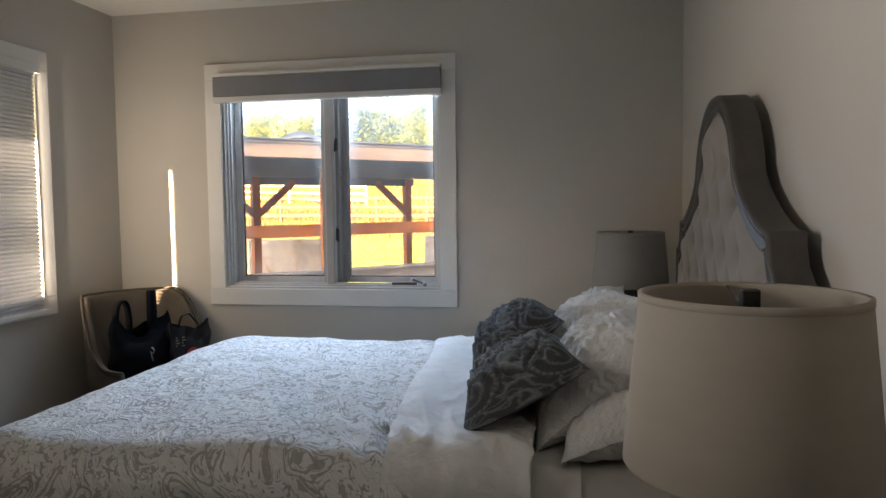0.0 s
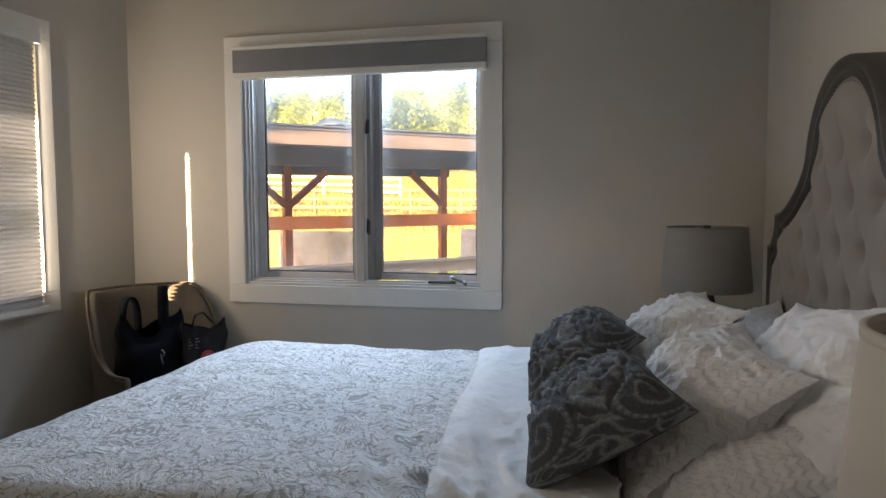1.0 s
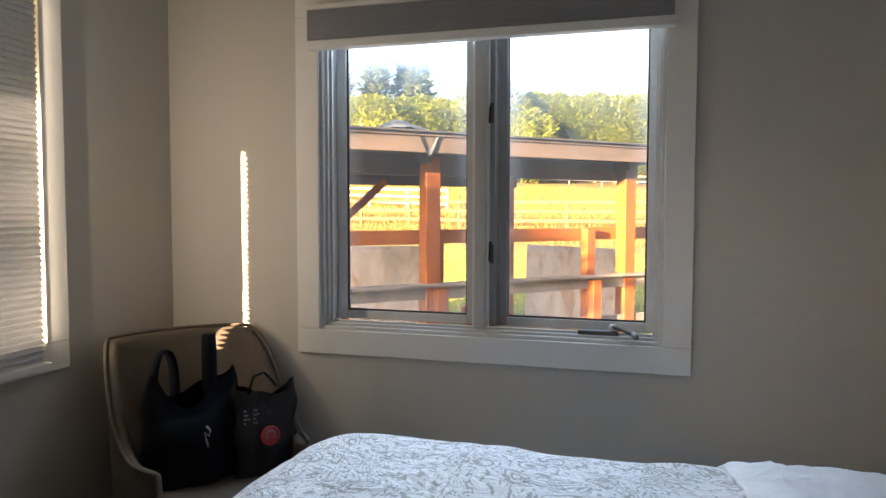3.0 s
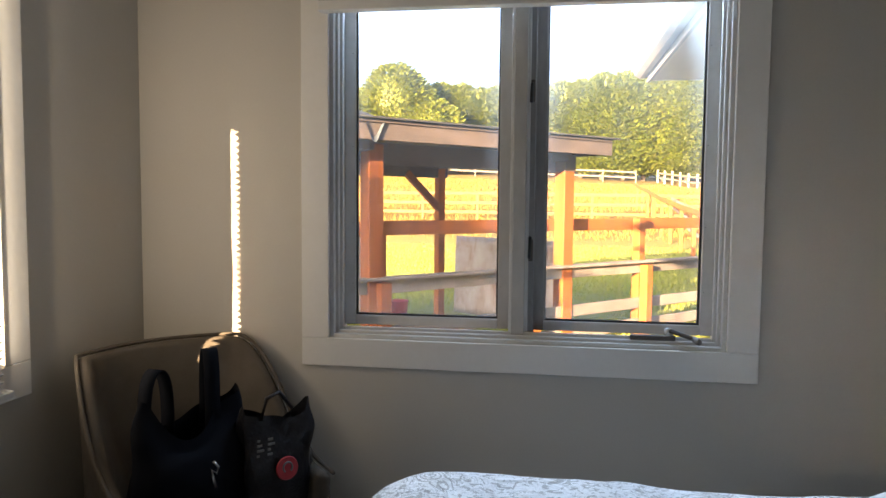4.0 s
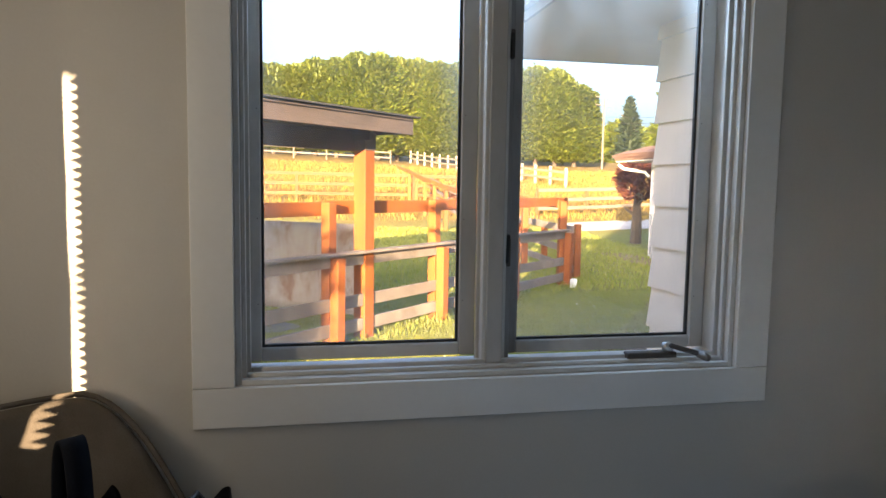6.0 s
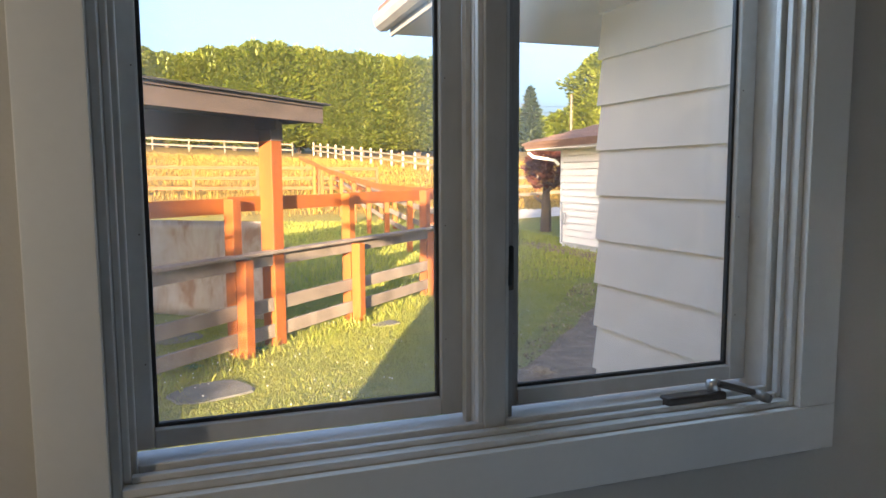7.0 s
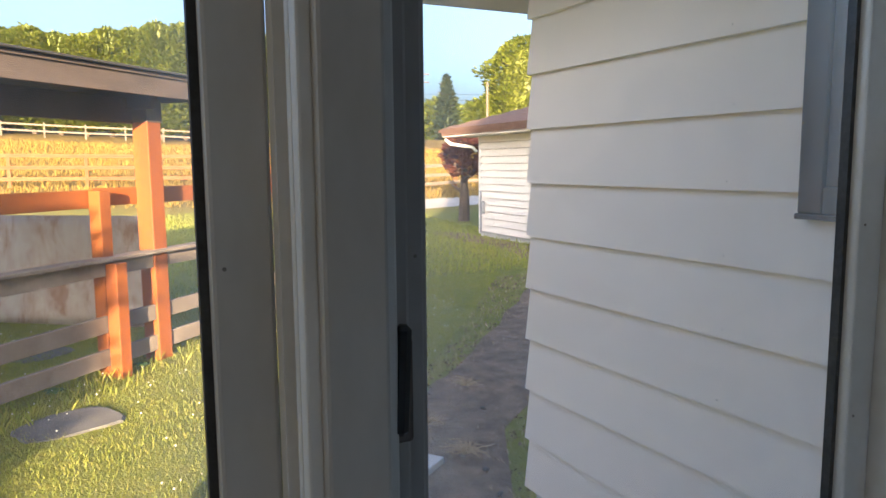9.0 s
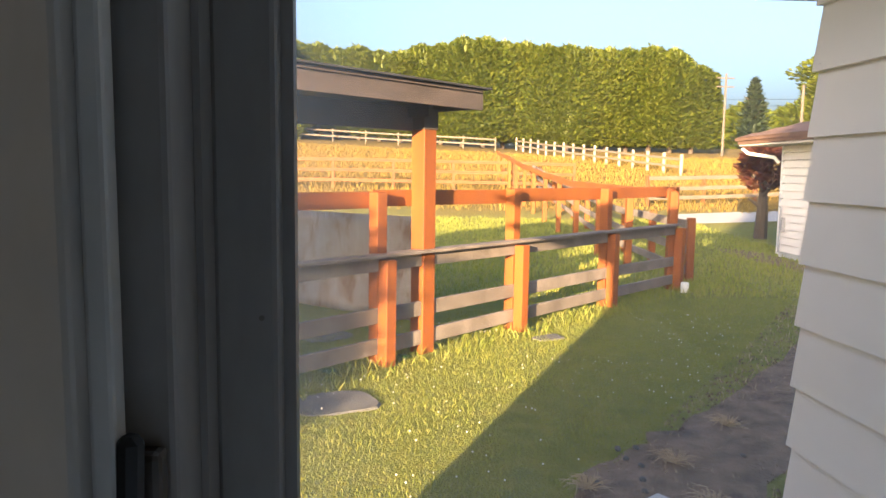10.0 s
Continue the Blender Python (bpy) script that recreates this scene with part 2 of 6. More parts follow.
def ground_mat():
    """Lawn that turns into a dry golden pasture beyond the paddock."""
    m, nt, b = base("lawn_and_pasture", 0.95)
    g = nt.nodes.new("ShaderNodeNewGeometry")
    s = nt.nodes.new("ShaderNodeSeparateXYZ")
    nt.links.new(g.outputs["Position"], s.inputs[0])
    v = coords(nt)
    n1 = noisy(nt, v, 0.35, 4)
    n2 = noisy(nt, v, 5.0, 4)
    n3 = noisy(nt, v, 55.0, 3)
    lawn = ramp(nt, calc(nt, "ADD", calc(nt, "MULTIPLY", n2, 0.5), calc(nt, "MULTIPLY", n3, 0.5)), [(0.3, (0.10, 0.13, 0.014)), (0.55, (0.19, 0.20, 0.026)), (0.75, (0.36, 0.29, 0.08))])
    past = ramp(nt, calc(nt, "ADD", calc(nt, "MULTIPLY", n1, 0.55), calc(nt, "MULTIPLY", n2, 0.45)), [(0.3, (0.10, 0.082, 0.010)), (0.5, (0.175, 0.112, 0.011)), (0.7, (0.235, 0.15, 0.019))])
    far = calc(nt, "MULTIPLY_ADD", n1, 6.0, s.outputs[1])
    fac = nt.nodes.new("ShaderNodeMapRange")
    fac.inputs[1].default_value, fac.inputs[2].default_value = 23.0, 29.0
    nt.links.new(far, fac.inputs[0])
    nt.links.new(mixed(nt, lawn, past, fac.outputs[0]), b.inputs["Base Color"])
    bumped(nt, b, n3, 0.7, 0.05)
    return m


M_GROUND = ground_mat()


def glass_mat(name="window_glass", gloss=0.9):
    m, nt, b = base(name)
    tr = nt.nodes.new("ShaderNodeBsdfTransparent")
    gl = node(nt, "ShaderNodeBsdfGlossy", Roughness=0.02)
    fr = nt.nodes.new("ShaderNodeLayerWeight")
    mx = nt.nodes.new("ShaderNodeMixShader")
    nt.links.new(calc(nt, "MULTIPLY_ADD", calc(nt, "POWER", fr.outputs["Facing"], 5.0), 0.4 * gloss, 0.025), mx.inputs[0])
    nt.links.new(tr.outputs[0], mx.inputs[1])
    nt.links.new(gl.outputs[0], mx.inputs[2])
    # the dusty film also carries the glare haze over the view
    dusty_haze = node(nt, "ShaderNodeBsdfTranslucent", Color=(0.8, 0.8, 0.78, 1))
    veil = nt.nodes.new("ShaderNodeMixShader")
    v = coords(nt)
    film = ramp(nt, noisy(nt, v, 7.0, 5, 0.6, 0.8), [(0.3, (0.018, 0.018, 0.018)), (0.8, (0.06, 0.06, 0.06))])
    # the dusty film and painted glare haze thicken along the edges of the pane
    gen = nt.nodes.new("ShaderNodeSeparateXYZ")
    nt.links.new(coords(nt, "Generated"), gen.inputs[0])
    rim = calc(nt, "MINIMUM", calc(nt, "PINGPONG", gen.outputs[0], 0.5), calc(nt, "PINGPONG", gen.outputs[2], 0.5))
    rim = calc(nt, "ADD", rim, calc(nt, "MULTIPLY", noisy(nt, v, 5.0, 3), 0.06))
    edge_haze = ramp(nt, rim, [(0.03, (0.08, 0.08, 0.08)), (0.16, (0.0, 0.0, 0.0))])
    nt.links.new(calc(nt, "ADD", film, edge_haze), veil.inputs[0])
    nt.links.new(mx.outputs[0], veil.inputs[1])
    nt.links.new(dusty_haze.outputs[0], veil.inputs[2])
    nt.links.new(veil.outputs[0], nt.nodes["Material Output"].inputs[0])
    return m


M_GLASS = glass_mat()


def cell_mat():
    """Pale cellular blind cloth that lets light glow through."""
    m, nt, b = base("pale_cellular_fabric", 0.9)
    v = coords(nt)
    n = noisy(nt, v, 250, 3)
    col = ramp(nt, n, [(0.3, (0.60, 0.60, 0.61)), (0.7, (0.69, 0.69, 0.70))])
    nt.links.new(col, b.inputs["Base Color"])
    tr = node(nt, "ShaderNodeBsdfTranslucent", Color=(0.50, 0.57, 0.70, 1))
    mx = nt.nodes.new("ShaderNodeMixShader")
    mx.inputs[0].default_value = 0.05
    nt.links.new(b.outputs[0], mx.inputs[1])
    nt.links.new(tr.outputs[0], mx.inputs[2])
    nt.links.new(mx.outputs[0], nt.nodes["Material Output"].inputs[0])
    return m


M_CELL = cell_mat()


def duvet_mat():
    """White cotton with a grey-taupe print of scrolls, leaves and rings."""
    m, nt, b = base("scroll_print_cotton", 0.9)
    v = coords(nt, "UV")
    warp = nt.nodes.new("ShaderNodeTexNoise")
    warp.inputs["Scale"].default_value = 4.5
    nt.links.new(v, warp.inputs["Vector"])
    off = nt.nodes.new("ShaderNodeVectorMath")
    off.operation = "MULTIPLY_ADD"
    nt.links.new(warp.outputs[1], off.inputs[0])
    off.inputs[1].default_value = (0.22, 0.22, 0.0)
    nt.links.new(v, off.inputs[2])
    vo = node(nt, "ShaderNodeTexVoronoi", Scale=9.0)
    nt.links.new(off.outputs[0], vo.inputs["Vector"])
    rings = calc(nt, "SINE", calc(nt, "MULTIPLY", vo.outputs["Distance"], 58.0))
    dash = noisy(nt, off.outputs[0], 70, 2)
    leaf = noisy(nt, off.outputs[0], 42, 2, 0.5, 1.8)
    ring_on = calc(nt, "GREATER_THAN", calc(nt, "ADD", rings, calc(nt, "MULTIPLY", dash, 1.6)), 1.28)
    leaf_on = calc(nt, "GREATER_THAN", leaf, 0.565)
    far = calc(nt, "GREATER_THAN", vo.outputs["Distance"], 0.42)
    on = calc(nt, "MAXIMUM", calc(nt, "MULTIPLY", ring_on, calc(nt, "SUBTRACT", 1.0, far)), leaf_on)
    weave = noisy(nt, v, 420, 2)
    ink = ramp(nt, noisy(nt, v, 60, 3), [(0.3, (0.17, 0.155, 0.125)), (0.7, (0.33, 0.31, 0.265))])
    cloth = ramp(nt, weave, [(0.3, (0.76, 0.75, 0.74)), (0.7, (0.84, 0.83, 0.82))])
    nt.links.new(mixed(nt, cloth, ink, calc(nt, "MULTIPLY", on, 0.62)), b.inputs["Base Color"])
    bumped(nt, b, calc(nt, "ADD", calc(nt, "ABSOLUTE", calc(nt, "SUBTRACT", noisy(nt, v, 13, 6, 0.62, 1.1), 0.5)), calc(nt, "MULTIPLY", weave, 0.05)), 0.9, 0.035)
    return m


def chevron_mat():
    """White quilted cotton with rows of grey zigzag stitches."""
    m, nt, b = base("zigzag_stitched_cotton", 0.9)
    v = coords(nt, "UV")
    s = nt.nodes.new("ShaderNodeSeparateXYZ")
    nt.links.new(v, s.inputs[0])
    zig = calc(nt, "PINGPONG", calc(nt, "MULTIPLY", s.outputs[0], 30.0), 0.5)
    row = calc(nt, "FRACT", calc(nt, "ADD", calc(nt, "MULTIPLY", s.outputs[1], 22.0), calc(nt, "MULTIPLY", zig, 0.9)))
    line = calc(nt, "LESS_THAN", calc(nt, "ABSOLUTE", calc(nt, "SUBTRACT", row, 0.5)), 0.07)
    w = noisy(nt, v, 300, 2)
    cloth = ramp(nt, w, [(0.3, (0.66, 0.645, 0.625)), (0.7, (0.77, 0.755, 0.735))])
    nt.links.new(mixed(nt, cloth, (0.36, 0.34, 0.31), calc(nt, "MULTIPLY", line, 0.30)), b.inputs["Base Color"])
    bumped(nt, b, calc(nt, "SINE", calc(nt, "MULTIPLY", row, 6.283)), 0.28, 0.004)
    return m


def embroidered_mat():
    """Charcoal cotton with raised, lighter scrolls of stitched ribbon."""
    m, nt, b = base("charcoal_ribbon_embroidery", 0.9)
    v = coords(nt, "UV")
    at = nt.nodes.new("ShaderNodeAttribute")
    at.attribute_name = "raised"
    n = noisy(nt, v, 130, 3)
    ribbon = ramp(nt, n, [(0.3, (0.13, 0.136, 0.142)), (0.75, (0.25, 0.262, 0.27))])
    cloth = ramp(nt, n, [(0.3, (0.040, 0.042, 0.045)), (0.7, (0.075, 0.078, 0.082))])
    nt.links.new(mixed(nt, cloth, ribbon, at.outputs["Fac"]), b.inputs["Base Color"])
    bumped(nt, b, n, 0.7, 0.006)
    return m


M_DUVET = duvet_mat()
M_CHEVRON = chevron_mat()
M_EMBROID = embroidered_mat()


# ---- building blocks ----
def thing(name, label, category, group="", kind="", at=(0, 0, 0), turn=0.0):
    ob = new(name)
    ob.matrix_world = pose(*at, 0, 0, turn)
    return tagged(ob, label, category, group, kind)


def mesh_of(name, bm, material, smooth=False):
    me = bpy.data.meshes.new(name)
    bm.to_mesh(me)
    bm.free()
    me.materials.append(material)
    if smooth:
        me.shade_smooth()
    return me


def part(name, bm, material, parent, label="", smooth=False):
    ob = new(name, bm if isinstance(bm, bpy.types.Mesh) else mesh_of(name, bm, material, smooth))
    ob.parent = parent
    return tagged(ob, label)


def setting(name, bm, material, label, category, smooth=False):
    return tagged(new(name, mesh_of(name, bm, material, smooth)), label, category, kind="structure")


def box(x0, x1, y0, y1, z0, z1, bevel=0.0, bm=None):
    own = bm or bmesh.new()
    verts = [own.verts.new((x, y, z)) for x in (x0, x1) for y in (y0, y1) for z in (z0, z1)]
    faces = [own.faces.new([verts[i] for i in f]) for f in ((0, 1, 3, 2), (4, 6, 7, 5), (0, 4, 5, 1), (2, 3, 7, 6), (0, 2, 6, 4), (1, 5, 7, 3))]
    if bevel:
        edges = list({e for f in faces for e in f.edges})
        bmesh.ops.bevel(own, geom=edges, offset=bevel, segments=2, profile=0.5, affect="EDGES")
    return own


def beam(a, b, w, h, bevel=0.004, up=(0, 0, 1), bm=None):
    """A board from a to b, w wide across and h high."""
    own = bm or bmesh.new()
    a, b = Vector(a), Vector(b)
    d = (b - a).normalized()
    side = d.cross(Vector(up))
    side = side.normalized() if side.length > 1e-6 else Vector((1, 0, 0))
    top = side.cross(d)
    verts = [own.verts.new(p + side * sx * w / 2 + top * sz * h / 2) for p in (a, b) for sx in (-1, 1) for sz in (-1, 1)]
    faces = [own.faces.new([verts[i] for i in f]) for f in ((0, 1, 3, 2), (4, 6, 7, 5), (0, 4, 5, 1), (2, 3, 7, 6), (0, 2, 6, 4), (1, 5, 7, 3))]
    bmesh.ops.recalc_face_normals(own, faces=faces)
    if bevel:
        bmesh.ops.bevel(own, geom=list({e for f in faces for e in f.edges}), offset=bevel, segments=1, affect="EDGES")
    return own


def tube(points, radii, sides=10, bm=None, caps=True):
    own = bm or bmesh.new()
    pts = [Vector(p) for p in points]
    if isinstance(radii, (int, float)):
        radii = [radii] * len(pts)
    rings = []
    for i, p in enumerate(pts):
        d = (pts[min(i + 1, len(pts) - 1)] - pts[max(i - 1, 0)]).normalized()
        u = d.cross(Vector((0.21, 0.17, 1)) if abs(d.z) < 0.95 else Vector((1, 0.1, 0))).normalized()
        w = d.cross(u)
        rings.append([own.verts.new(p + (u * math.cos(k * 2 * math.pi / sides) + w * math.sin(k * 2 * math.pi / sides)) * radii[i]) for k in range(sides)])
    for r0, r1 in zip(rings, rings[1:]):
        for k in range(sides):
            own.faces.new((r0[k], r0[(k + 1) % sides], r1[(k + 1) % sides], r1[k]))
    if caps:
        own.faces.new(rings[0][::-1])
        own.faces.new(rings[-1])
    return own


def lathe(profile, sides=32, close=False):
    """A turned shape from (radius, height) pairs."""
    bm = bmesh.new()
    rings = [[bm.verts.new((r * math.cos(a), r * math.sin(a), z)) for a in (k * 2 * math.pi / sides for k in range(sides))] for r, z in profile]
    pairs = list(zip(rings, rings[1:])) + ([(rings[-1], rings[0])] if close else [])
    for r0, r1 in pairs:
        for k in range(sides):
            bm.faces.new((r0[k], r0[(k + 1) % sides], r1[(k + 1) % sides], r1[k]))
    bmesh.ops.recalc_face_normals(bm, faces=bm.faces)
    return bm


def grid_mesh(name, nu, nv, place, material, uv=None, smooth=True, extra=None):
    """A sheet of nu x nv cells through place(u, v), with u and v from 0 to 1."""
    us, vs = [i / nu for i in range(nu + 1)], [j / nv for j in range(nv + 1)]
    verts = [place(u, v) for v in vs for u in us]
    faces = [(j * (nu + 1) + i, j * (nu + 1) + i + 1, (j + 1) * (nu + 1) + i + 1, (j + 1) * (nu + 1) + i) for j in range(nv) for i in range(nu)]
    me = bpy.data.meshes.new(name)
    me.from_pydata(verts, [], faces)
    lay = me.uv_layers.new(name="UVMap")
    idx = np.empty(len(me.loops), dtype=np.int32)
    me.loops.foreach_get("vertex_index", idx)
    flat = np.array([uv(u, v) if uv else (u, v) for v in vs for u in us], dtype=np.float32)
    lay.data.foreach_set("uv", flat[idx].ravel())
    if extra:
        at = me.attributes.new("raised", "FLOAT", "POINT")
        at.data.foreach_set("value", np.array([extra(u, v) for v in vs for u in us], dtype=np.float32))
    me.materials.append(material)
    if smooth:
        me.shade_smooth()
    return me


def sm(x, a, b):
    t = min(max((x - a) / (b - a), 0), 1)
    return t * t * (3 - 2 * t)


# ---- the room ----
XL, XR, YB, ZC = -1.24, 1.80, -4.5, 2.40
T = 0.16


def pierced_wall(name, along, lo, hi, face, out, opening, label):
    """A wall with one opening. along: 'x' or 'y'; face: its inner plane; out: its outer plane."""
    a0, a1, z0, z1 = opening
    bm = bmesh.new()
    for p, q, r, s in ((lo, a0, 0, ZC + 0.02), (a1, hi, 0, ZC + 0.02), (a0, a1, 0, z0), (a0, a1, z1, ZC + 0.02)):
        if along == "x":
            box(p, q, min(face, out), max(face, out), r, s, bm=bm)
        else:
            box(min(face, out), max(face, out), p, q, r, s, bm=bm)
    return setting(name, bm, M_WALL, label, "wall")


OPEN = (-0.60, 0.60, 0.89, 2.02)
OPEN_W = (-2.05, -0.625, 0.91, 2.0)
pierced_wall("wall_north", "x", XL - T, XR + T, 0.0, T, OPEN, "beige painted bedroom wall round the garden window")
pierced_wall("wall_west", "y", -2.6, 0.0, XL, XL - T, OPEN_W, "beige painted bedroom wall with the covered window")
# the opening in this unseen wall is added for the fill lamp
pierced_wall("wall_west_2", "y", YB, -2.6, XL, XL - T, (-3.6, -2.9, 1.3, 2.0), "beige painted bedroom wall with an added opening for the fill lamp")
setting("wall_east", box(XR, XR + T, YB, 0, 0, ZC + 0.02), M_WALL, "beige painted bedroom wall behind the headboard", "wall")
setting("wall_south", box(XL - T, XR + T, YB - T, YB, 0, ZC + 0.02), M_WALL, "plain beige painted bedroom wall", "wall")
setting("floor", box(XL - T, XR + T, YB - T, T, -0.15, 0.0), M_FLOOR, "brown-grey carpeted bedroom floor", "floor")
setting("ceiling", box(XL, XR, YB, 0, ZC, ZC + 0.10), M_CEIL, "off-white painted bedroom ceiling", "ceiling")

# ---- garden window ----
win = thing("window_1", "white painted double casement window with flat casing, looking onto the paddock", "window", kind="structure")
CW = 0.089
for nm, b4 in (("casing_top", (-0.689, 0.689, 2.02, 2.105)), ("casing_bottom", (-0.689, 0.689, 0.801, 0.89)), ("casing_side", (-0.689, -0.60, 0.89, 2.02)), ("casing_side", (0.60, 0.689, 0.89, 2.02))):
    part(nm, box(b4[0] + 0.0005, b4[1] - 0.0005, -0.016, 0.0, b4[2] + 0.0005, b4[3] - 0.0005, 0.002), M_TRIM, win)
for nm, b6 in (("jamb", (-0.60, -0.588, 0.0, 0.15, 0.89, 2.02)), ("jamb", (0.588, 0.60, 0.0, 0.15, 0.89, 2.02)), ("head_jamb", (-0.588, 0.588, 0.0, 0.15, 2.008, 2.02)), ("window_sill", (-0.588, 0.588, 0.0, 0.15, 0.89, 0.902))):
    part(nm, box(*b6, 0.0015), M_SASH, win)
# stepped stops round the opening
for k, (d, y0, y1) in enumerate(((0.010, 0.020, 0.034), (0.018, 0.040, 0.052))):
    for side in (-1, 1):
        e = side * 0.588
        part("stop", box(min(e, e - side * d), max(e, e - side * d), y0, y1, 0.902, 2.008, 0.002), M_SASH, win)
    part("stop", box(-0.577 + 0.008 * k, 0.577 - 0.008 * k, y0, y1, 0.902, 0.902 + d, 0.002), M_SASH, win)
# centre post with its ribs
# post and the stiles next to it wear the paints darkened for shade
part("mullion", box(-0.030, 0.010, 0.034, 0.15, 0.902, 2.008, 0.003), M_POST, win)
part("mullion", box(0.0105, 0.036, 0.066, 0.15, 0.902, 2.008, 0.003), M_DARKSASH, win, "recessed strip of the centre post, darkened for shade")
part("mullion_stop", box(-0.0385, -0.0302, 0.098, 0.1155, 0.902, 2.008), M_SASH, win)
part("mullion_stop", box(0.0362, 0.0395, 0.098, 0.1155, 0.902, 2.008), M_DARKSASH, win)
for x, y0, y1 in ((-0.034, 0.042, 0.056), (-0.033, 0.062, 0.071), (0.0145, 0.046, 0.058)):
    part("mullion_rib", box(x - 0.005, x + 0.005, y0, y1, 0.912, 1.998, 0.002), M_SASH, win)


def sash(x0, x1, g0, g1, bead_mat, first_mat):
    """One leaf from x0 to x1 with its glass between g0 and g1."""
    s = new("sash")
    s.parent = win
    z0, z1, gz0, gz1 = 0.914, 1.995, 0.945, 1.962
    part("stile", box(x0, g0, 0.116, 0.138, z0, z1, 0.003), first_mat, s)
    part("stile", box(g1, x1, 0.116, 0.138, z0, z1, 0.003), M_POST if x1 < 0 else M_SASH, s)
    part("rail", box(g0, g1, 0.116, 0.138, z0, gz0, 0.003), M_SASH, s)
    part("rail", box(g0, g1, 0.116, 0.138, gz1, z1, 0.003), M_SASH, s)
    bead = bmesh.new()
    part("glazing_bead", box(g0, g0 + 0.006, 0.128, 0.1375, gz0, gz1), bead_mat, s)
    for b6 in ((g1 - 0.006, g1, gz0, gz1), (g0 + 0.006, g1 - 0.006, gz0, gz0 + 0.006), (g0 + 0.006, g1 - 0.006, gz1 - 0.006, gz1)):
        box(b6[0], b6[1], 0.128, 0.1375, b6[2], b6[3], bm=bead)
    part("glazing_seal", bead, M_SEAL, s, "worn black glazing seal")
    pane = part("pane", box(g0 + 0.001, g1 - 0.001, 0.139, 0.142, gz0, gz1), M_GLASS, s, "slightly dusty clear glass pane with a glare haze in it")
    pane.visible_shadow = False
    for z in (1.05, 1.25, 1.50, 1.80):
        for x in (g0 - 0.008, g1 + 0.008):
            part("screw", lathe([(0.0, 0), (0.0014, 0), (0.0014, 0.0008), (0.0, 0.0008)], 8), M_PEWTER, s).matrix_world = pose(x, 0.1158, z, 90)


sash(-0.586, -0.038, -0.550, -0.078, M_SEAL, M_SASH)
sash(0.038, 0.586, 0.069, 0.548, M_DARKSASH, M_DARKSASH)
for z in (1.657, 1.168):
    latch = new("sash_lock")
    latch.parent = win
    tagged(latch, "dark sash lock lever")
    part("plate", box(0.012, 0.033, 0.054, 0.0658, z - 0.028, z + 0.040, 0.003), M_BRONZE, latch)
    if z > 1.4:
        part("lever", beam((0.024, 0.048, z + 0.030), (0.022, 0.042, z - 0.032), 0.010, 0.010, 0.003), M_BLACK, latch)
    else:
        part("lever", beam((0.021, 0.050, z - 0.020), (0.024, 0.049, z + 0.050), 0.010, 0.010, 0.003), M_BLACK, latch)
crank = new("crank")
crank.parent = win
tagged(crank, "folding bronze casement crank handle")
part("cover", box(0.33, 0.462, 0.022, 0.052, 0.903, 0.926, 0.004), M_BRONZE, crank)
part("hub", lathe([(0.0, 0), (0.013, 0), (0.013, 0.018), (0.009, 0.024), (0, 0.024)], 16), M_SATIN, crank, smooth=True).matrix_world = pose(0.443, 0.036, 0.924, -20)
part("arm", beam((0.443, 0.030, 0.942), (0.512, -0.002, 0.924), 0.015, 0.012, 0.004), M_BRONZE, crank)
part("knob", tube([(0.507, 0.004, 0.925), (0.517, -0.014, 0.920), (0.521, -0.024, 0.918)], [0.009, 0.010, 0.008], 12), M_PEWTER, crank, smooth=True)

# raised cellular shade over the garden window
sh = thing("cellular_shade", "grey cellular shade raised and stacked at the window head", "window shade")
part("headrail", box(-0.622, 0.622, -0.058, -0.018, 2.030, 2.048, 0.003), M_TRIM, sh, "white headrail")
stack = bmesh.new()
for k in range(22):
    z = 1.925 + k * 0.0047
    box(-0.619, 0.619, -0.058 - 0.002 * (k % 2), -0.020, z, z + 0.0040, bm=stack)
tagged(part("stacked_cloth", stack, M_GREYCELL, sh, "grey pleated cells pressed together"), kind="stuff")
part("bottom_rail", box(-0.622, 0.622, -0.062, -0.018, 1.893, 1.923, 0.004), M_TRIM, sh, "white bottom rail")

# ---- west window with its lowered shade ----
ww = thing("window_2", "white cased window behind a lowered pleated shade", "window", kind="structure")
wy0, wy1, wz0, wz1 = OPEN_W
for nm, b4 in (("casing_top", (wy0 - CW, wy1 + CW, wz1, wz1 + CW)), ("casing_bottom", (wy0 - CW, wy1 + CW, wz0 - CW, wz0)), ("casing_side", (wy0 - CW, wy0, wz0, wz1)), ("casing_side", (wy1, wy1 + CW, wz0, wz1))):
    part(nm, box(XL, XL + 0.016, b4[0] + 0.0005, b4[1] - 0.0005, b4[2] + 0.0005, b4[3] - 0.0005, 0.002), M_TRIM, ww)
for nm, b6 in (("jamb", (wy1 - 0.006, wy1, wz0, wz1)), ("jamb", (wy0, wy0 + 0.012, wz0, wz1)), ("head_jamb", (wy0 + 0.012, wy1 - 0.006, wz1 - 0.012, wz1)), ("window_sill", (wy0 + 0.012, wy1 - 0.006, wz0, wz0 + 0.012))):
    part(nm, box(XL - T + 0.002, XL - 0.001, *b6, 0.0015), M_SASH, ww)
pane = part("pane", box(XL - 0.124, XL - 0.120, wy0 + 0.012, wy1 - 0.006, wz0 + 0.012, wz1 - 0.012), M_GLASS, ww)
pane.visible_shadow = False
cs = thing("cellular_shade", "pale pleated cellular shade lowered over the window", "window shade")
SH_E = wy1 - 0.0175


